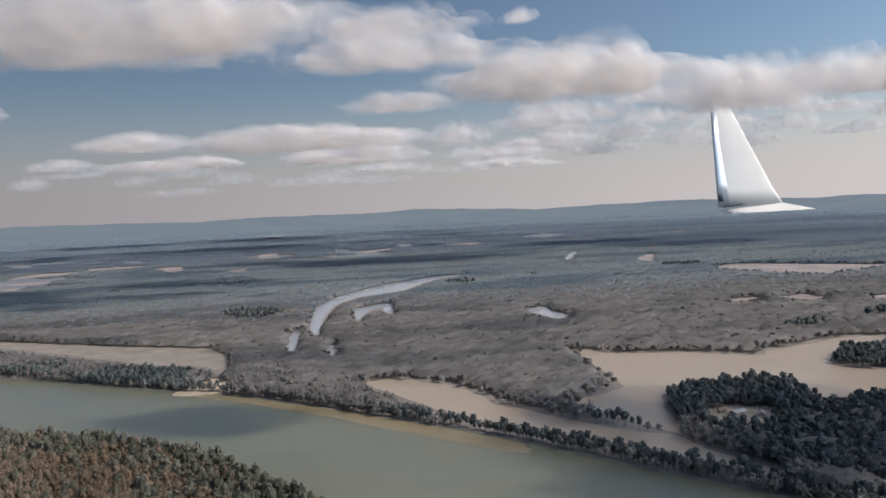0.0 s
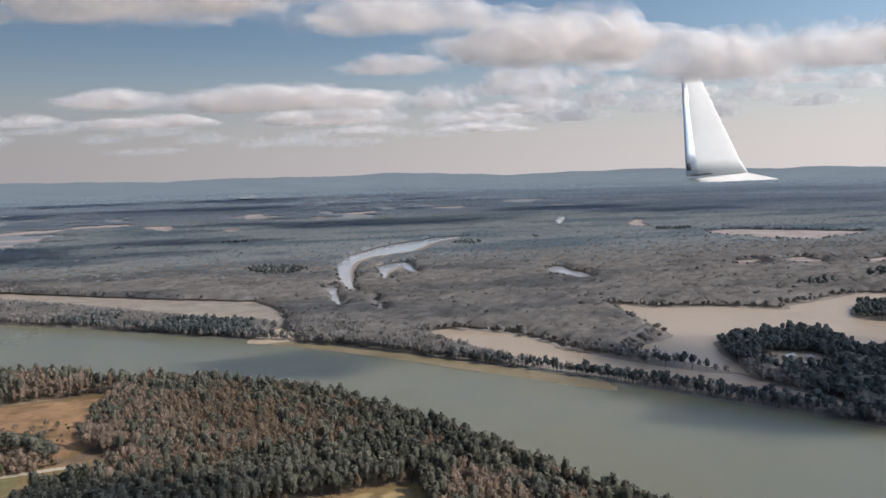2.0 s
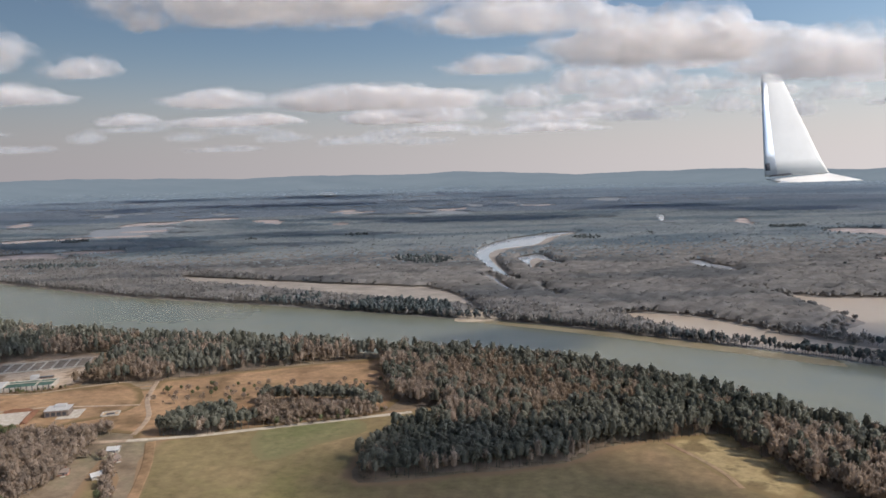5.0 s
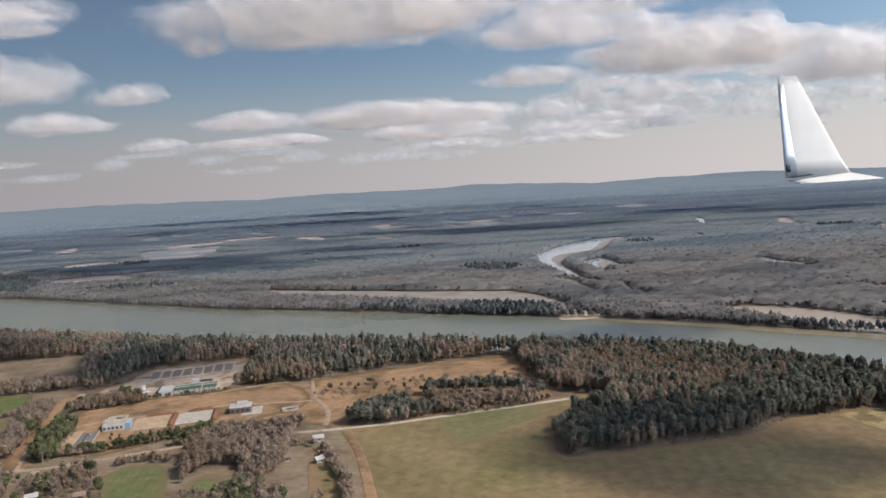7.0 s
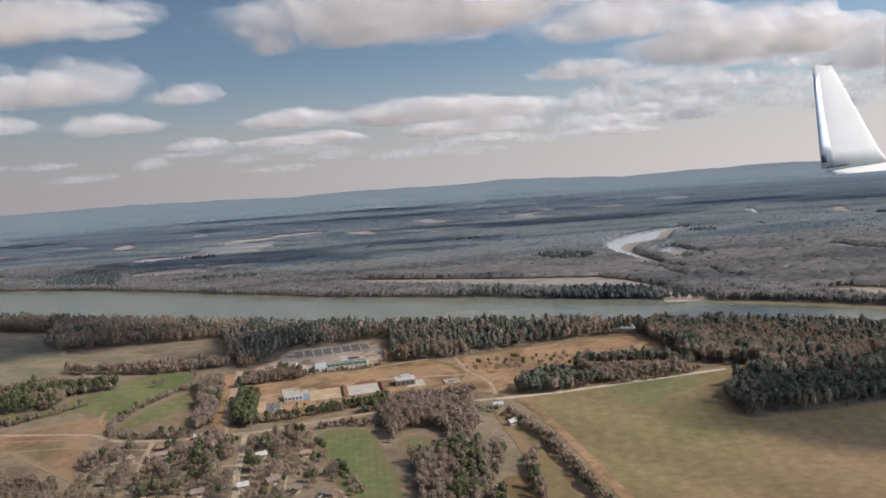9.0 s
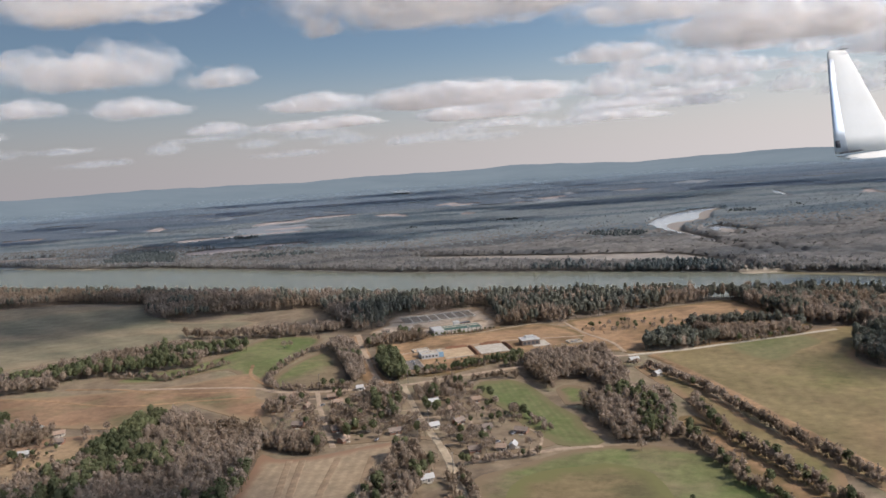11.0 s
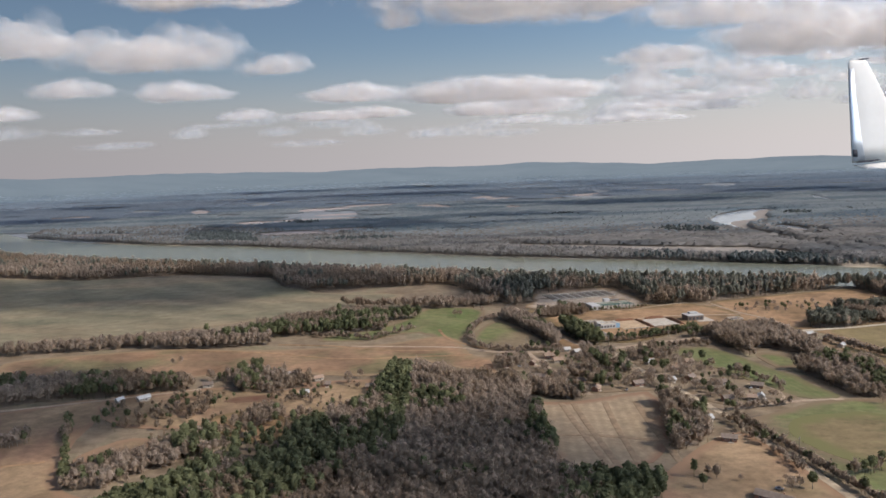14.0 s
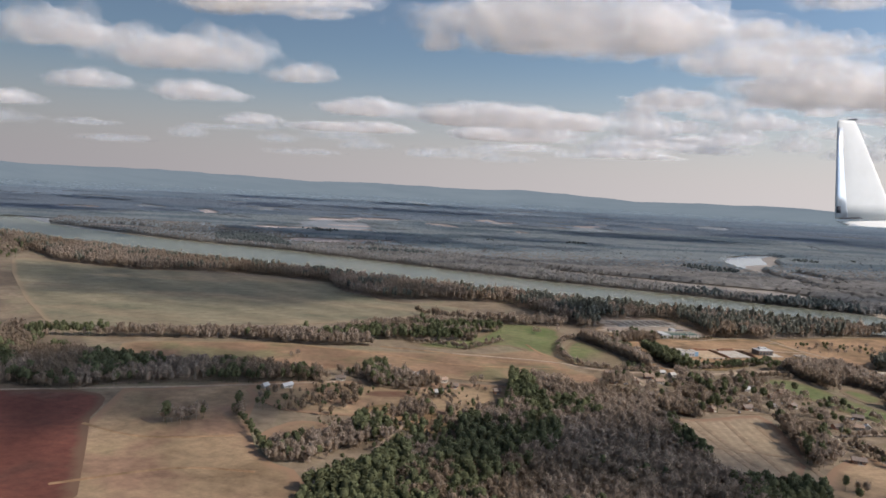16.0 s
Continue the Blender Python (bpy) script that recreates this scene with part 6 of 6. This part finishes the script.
def kerbed_pit(x, y, rz, sx, sy):
    """A shallow concrete pit with a pale rim."""
    e = base("kerbed_pit", x, y, rz, "shallow concrete pit with a pale kerb", "basin")
    boxed("floor", M_LOT, e, 0, 0, -0.1, sx, sy, 0.2)
    for a in ((0, -sy / 2, sx, 0.4), (0, sy / 2, sx, 0.4), (-sx / 2, 0, 0.4, sy), (sx / 2, 0, 0.4, sy)):
        boxed("kerb", M_CONC, e, a[0], a[1], 0, a[2], a[3], 0.6)
    boxed("grate", M_DARK, e, 0, 0, 0.1, sx * 0.5, sy * 0.3, 0.3)
    return e


def parking_lot(x, y, rz, sx, sy, mat, label):
    """A paved strip edged by pale kerbs."""
    e = base("parking_lot", x, y, rz, label, "yard")
    boxed("surface", mat, e, 0, 0, -0.1, sx, sy, 0.22)
    for s in (-1, 1):
        boxed("kerb", M_CONC, e, s * (sx / 2 + 0.15), 0, -0.05, 0.28, sy, 0.3)
    return e


def tank(x, y, r, h):
    e = base("storage_tank", x, y, 0, "white round storage tank at the works", "tank")
    bm = bmesh.new()
    bmesh.ops.create_cone(bm, cap_ends=True, segments=20, radius1=r, radius2=r, depth=h, matrix=Matrix.Translation((0, 0, h / 2)))
    part("shell", bm, M_TIN, e)
    bm = bmesh.new()
    bmesh.ops.create_cone(bm, cap_ends=True, segments=20, radius1=r * 1.03, radius2=0.2, depth=r * 0.35, matrix=Matrix.Translation((0, 0, h + r * 0.17)))
    part("lid", bm, M_CONC, e)
    return e


def build_car():
    e = base("car", -397, 173, 20, "parked car on a dry grass plot", "car", "parked cars", 0.3)
    bm = bmesh.new()
    box(bm, 0, 0, 0.2, 2.1, 0.85, 0.38, 0.08)
    part("body", bm, M_CAR, e)
    bm = bmesh.new()
    for v in box(bm, -0.1, 0, 0.55, 1.15, 0.74, 0.32):
        if v.co.z > 0.7:
            v.co.x = -0.1 + (v.co.x + 0.1) * 0.75
    part("cabin", bm, M_DARK, e, "dark glazed cabin")
    for x in (-0.65, 0.65):
        for y in (-0.38, 0.38):
            bm = bmesh.new()
            bmesh.ops.create_cone(bm, cap_ends=True, segments=10, radius1=0.2, radius2=0.2, depth=0.16, matrix=Matrix.Translation((x, y, 0.2)) @ pose(0, 0, 0, 90, 0, 0))
            part("wheel", bm, M_TYRE, e)
    return e


def build_places():
    for hs in HOUSES:
        house(*hs)
    works_building(-383, 238, 12)
    block_building(-331, 252, 10)
    settling_basin(-366, 294, 12)
    drying_beds(-381, 334, 14)
    storage_lot(-369, 243, 12, 15, 18, M_LOT, "levelled tan lot with a red earth berm")
    storage_lot(-351, 247, 12, 15, 17, M_CONC, "pale gravel lot with a red earth berm")
    parking_lot(-390, 226, 14, 7, 17, M_ASPHALT, "grey asphalt parking lot beside the works office")
    parking_lot(-397, 228, 14, 5.5, 17, M_LOT, "strip of tan gravel beside a parking lot")
    tank(-396, 300, 1.6, 2.4)
    kerbed_pit(-388, 252, 14, 8, 6)
    kerbed_pit(-308, 250, 12, 7, 5)
    for x, y, rz, sx, roof, lb in ((-411, 300, 12, 6.0, M_ROOF, "dark-roofed shed in the works yard"), (-390, 288, 80, 6.5, M_TIN, "white-roofed shed in the works yard"), (-403, 290, 12, 4.5, M_TIN, "small pale shed in the works yard")):
        house(x, y, rz, sx, 3.4, M_WALL, roof, lb, "shed", 2.0, 0.6, False)
    car = build_car()
    for x, y, rz in ((-412, 176, 60), (-437, 167, 10), (-371, 147, 80), (-356, 121, 30), (-385, 148, 0), (-350, 128, 45), (-398, 130, 70), (-486, 141, 20), (-378, 42, -30), (-391, 230, 14), (-389, 222, 14), (-390, 226, 104), (-425, 172, 30)):
        copy_thing(car, pose(x, y, 0.3, 0, 0, rz))


def build_pole():
    e = base("utility_pole", -405, 187, 0, "grey wooden utility pole with a crossarm", "pole", "roadside poles", 0)
    bm = bmesh.new()
    bmesh.ops.create_cone(bm, cap_ends=True, segments=8, radius1=0.14, radius2=0.09, depth=7, matrix=Matrix.Translation((0, 0, 3.5)))
    part("post", bm, M_POLE, e)
    boxed("crossarm", M_POLE, e, 0, 0, 6.4, 1.6, 0.12, 0.12)
    return e


def standing_tree(name, kind, seed, h, label):
    """A tree of its own: trunk with limbs, and a crown of many small sprays."""
    e = base(name, 0, 0, 0, label, "tree", "standing trees", 0)
    r = np.random.default_rng(seed)
    v, f = [], []
    top = np.array([r.normal(0, 0.04) * h, r.normal(0, 0.04) * h, 0.85 * h])
    bar(v, f, np.zeros(3), top, 0.03 * h)
    tips = []
    for k in range(9 if kind == "bare" else 5):
        a = k * 2.4
        st = top * r.uniform(0.35, 0.8)
        en = st + np.array([math.cos(a) * 0.27, math.sin(a) * 0.27, r.uniform(0.1, 0.3)]) * h
        bar(v, f, st, en, 0.014 * h)
        for q in range(2):
            b2_ = a + r.uniform(-0.9, 0.9)
            bar(v, f, st + (en - st) * 0.6, en + np.array([math.cos(b2_) * 0.1, math.sin(b2_) * 0.1, r.uniform(0, 0.12)]) * h, 0.007 * h)
        tips.append(en)
    raw("trunk", np.array(v), np.array(f), M_BARK, None, e)
    tv, tf = bare_template(h, 120, seed, 0, 0.15, 0.7, 0.75) if kind == "bare" else pine_template(h, 110, seed, 0.17, 0.5)
    raw("crown", tv[4:], tf[3:] - 4, M_BARE if kind == "bare" else M_PINE, r.uniform(0, 1, len(tf) - 3), e)
    return e


def build_standing_trees():
    kinds = [standing_tree("bare_tree", "bare", 201 + k, 4.6, "leafless grey-brown tree standing alone") for k in range(3)]
    kinds += [standing_tree("pine_tree", "pine", 211 + k, 4.8, "dark green pine standing alone") for k in range(2)]
    kinds += [standing_tree("sapling", "bare", 231, 3.4, "thin leafless sapling in cleared land"), standing_tree("young_pine", "pine", 232, 3.0, "young green pine in cleared land")]
    cedar = standing_tree("cedar", "pine", 221, 3.6, "small dark cedar in a dry field")
    spots = []
    village = np.concatenate([scatter([(-447, 165), (-440, 190), (-386, 191), (-366, 188), (-352, 160), (-336, 128), (-340, 116), (-365, 112), (-380, 130), (-420, 132), (-436, 142)], 3.9)])
    keep = np.array([noise.noise((x * 0.06, y * 0.05, 4.0)) for x, y in village]) > -0.2
    for hs in HOUSES:
        keep &= (np.hypot(village[:, 0] - hs[0], village[:, 1] - hs[1]) > 3.4) & ~((abs(village[:, 0] - hs[0]) < 2.5) & (village[:, 1] < hs[1]) & (village[:, 1] > hs[1] - 9) & (rng.uniform(0, 1, len(village)) < 0.8))
    for a, b in (((-393, 193), (-376, 124)), ((-376, 124), (-369, 88)), ((-431, 192), (-413, 126))):
        d = np.array(b) - np.array(a)
        t = np.clip(((village - a) @ d) / (d @ d), 0, 1)
        keep &= np.hypot(*(village - a - t[:, None] * d).T) > 2.6
    for x, y in village[keep]:
        spots.append((x, y, rng.integers(3, 5) if rng.uniform() < 0.3 else rng.integers(0, 3)))
    for x, y in scatter([(-304, 284), (-300, 262), (-262, 258), (-238, 268), (-204, 262), (-186, 262), (-190, 286), (-240, 286), (-285, 284)], 6.5, 0.5):
        spots.append((x, y, 5 if rng.uniform() < 0.7 else 6))
    for x, y in ((-311, 107), (-307, 71), (-297, 67), (-375, 41), (-371, 46), (-372, 43), (-369, 42), (-374, 47), (-386, 48), (-392, 50), (-398, 44), (-466, 277), (-463, 279), (-454, 297), (-449, 290), (-600, 190), (-603, 188), (-512, 150), (-508, 158), (-478, 150), (-573, 118), (-566, 112), (-590, 112), (-583, 106), (-450, 196), (-446, 197)):
        spots.append((x, y, rng.integers(0, 5)))
    used = set()
    for x, y, k in spots:
        m = pose(x, y, 0.2, 0, 0, rng.uniform(0, 360))
        if k not in used:
            used.add(k)
            kinds[k].matrix_world = m
        else:
            copy_thing(kinds[k], m).scale *= rng.uniform(0.4, 1.25)
    first = True
    for x, y in scatter([(-300, 285), (-283, 262), (-262, 264), (-240, 272), (-270, 292)], 10.0, 0.5):
        m = pose(x, y, 0.2, 0, 0, rng.uniform(0, 360))
        if first:
            cedar.matrix_world, first = m, False
        else:
            copy_thing(cedar, m).scale *= rng.uniform(0.5, 1.1)
    pole = build_pole()
    for x, y in ((-391, 195), (-380, 140), (-371, 100), (-363, 62), (-356, 214), (-318, 224), (-431, 197)):
        copy_thing(pole, pose(x, y, 0, 0, 0, 40))


# ---- airliner wing ----
M_WING = material("white_wing_paint", [(0.66, 0.63, 0.58), (0.74, 0.71, 0.66)], 0.006, rough=0.35, spec=0.5)
M_WING_GREY = material("grey_wing_panel", [(0.42, 0.43, 0.45), (0.5, 0.51, 0.53)], 0.006, rough=0.4, spec=0.5)
M_WING_EDGE = material("polished_edge", [(0.6, 0.62, 0.66), (0.7, 0.72, 0.75)], 0.02, rough=0.32, metal=0.6)
M_SEAM = material("dark_seam", [(0.05, 0.05, 0.06), (0.07, 0.07, 0.08)], 0.1)


def build_wing():
    """The outer wing of an airliner with its upswept tip, hugely enlarged, set far off and turned sunward to fit the
    camera's view.
    """
    WX, WY = -270 + 3950 * math.sin(radians(27.2)), 3950 * math.cos(radians(27.2)) - 77
    e = new("airliner_wing")
    e.matrix_world = pose(WX, WY, 34, -9, 0, 2)
    tagged(e, "white airliner wing with an upswept winglet and grey flap", "wing")

    def loft(name, rows, mat, label=""):
        """A skin through chords: (x0, x1, z0, z1, y, half thickness)."""
        bm = bmesh.new()
        rings = []
        for x0, x1, z0, z1, y, t in rows:
            ring = []
            for k in range(14):
                a = 2 * math.pi * k / 14
                s = 0.5 - 0.5 * math.cos(a)
                th = t * math.sin(a) * (1 - 0.6 * s)
                ring.append(bm.verts.new((x0 + (x1 - x0) * s, y + th, z0 + (z1 - z0) * s + 0.25 * th)))
            rings.append(ring)
        for a, b in zip(rings, rings[1:]):
            for k in range(14):
                bm.faces.new((a[k], a[(k + 1) % 14], b[(k + 1) % 14], b[k]))
        bm.faces.new(rings[0])
        bm.faces.new(rings[-1][::-1])
        bmesh.ops.recalc_face_normals(bm, faces=bm.faces)
        for f in bm.faces:
            f.smooth = True
        return part(name, bm, mat, e, label)

    u = 3.44    # metres a drawing unit, scaled so the tip looks right from 3950 m
    loft("winglet", [(-1 * u, 97 * u, 2 * u, 5 * u, 0, 5 * u), (-1 * u, 84 * u, 26 * u, 28 * u, 0, 4 * u), (0, 63 * u, 75 * u, 77 * u, 0, 3 * u), (1 * u, 42 * u, 124 * u, 126 * u, 0, 2.4 * u), (2 * u, 31 * u, 149 * u, 150 * u, 0, 1.8 * u), (5 * u, 28 * u, 153 * u, 153 * u, 0, 1.0 * u)], M_WING)
    loft("leading_edge", [(-3 * u, 17 * u, 4 * u, 4 * u, -4 * u, 3 * u), (-2 * u, 13 * u, 40 * u, 40 * u, -3.6 * u, 2.6 * u), (-1 * u, 9 * u, 100 * u, 100 * u, -3 * u, 2 * u), (2 * u, 9 * u, 140 * u, 140 * u, -2.4 * u, 1.4 * u)], M_WING_EDGE, "polished metal leading edge")
    loft("tip_light", [(17 * u, 34 * u, 153 * u, 154 * u, 0, 1.6 * u), (19 * u, 33 * u, 155 * u, 156 * u, 0, 1.0 * u)], M_SEAM, "small dark fitting on the tip")
    loft("position_light", [(-2 * u, 7 * u, 10 * u, 10 * u, -5 * u, 2.4 * u), (-2 * u, 6 * u, 20 * u, 21 * u, -5 * u, 2 * u)], M_SEAM, "dark glazed position light at the foot of the winglet")
    loft("root_seam", [(2 * u, 40 * u, 1 * u, 4 * u, -5 * u, 3 * u), (4 * u, 34 * u, 2.6 * u, 5.4 * u, -5 * u, 2.6 * u)], M_SEAM, "dark joint at the foot of the winglet")
    for z, x in ((60, 70), (80, 62), (100, 53), (120, 45), (136, 38)):
        loft("static_wick", [((x - 2) * u, (x - 0.8) * u, z * u, z * u, -0.5 * u, 0.5 * u), ((x + 7) * u, (x + 7.6) * u, (z - 1) * u, (z - 1) * u, 0.5 * u, 0.3 * u)], M_SEAM, "thin dark static wick")
    loft("wing_panel", [(0, 97 * u, -2 * u, 5 * u, 0, 6 * u), (60 * u, 150 * u, -22 * u, -10 * u, -10 * u, 8 * u), (130 * u, 236 * u, -56 * u, -34 * u, -20 * u, 10 * u)], M_WING)
    loft("flap", [(-5 * u, 22 * u, -18 * u, -5 * u, -8 * u, 3 * u), (50 * u, 80 * u, -52 * u, -26 * u, -16 * u, 5 * u), (116 * u, 150 * u, -92 * u, -60 * u, -24 * u, 6 * u)], M_WING_GREY, "grey flap panel")
    return e


build_places()
build_standing_trees()
build_wing()
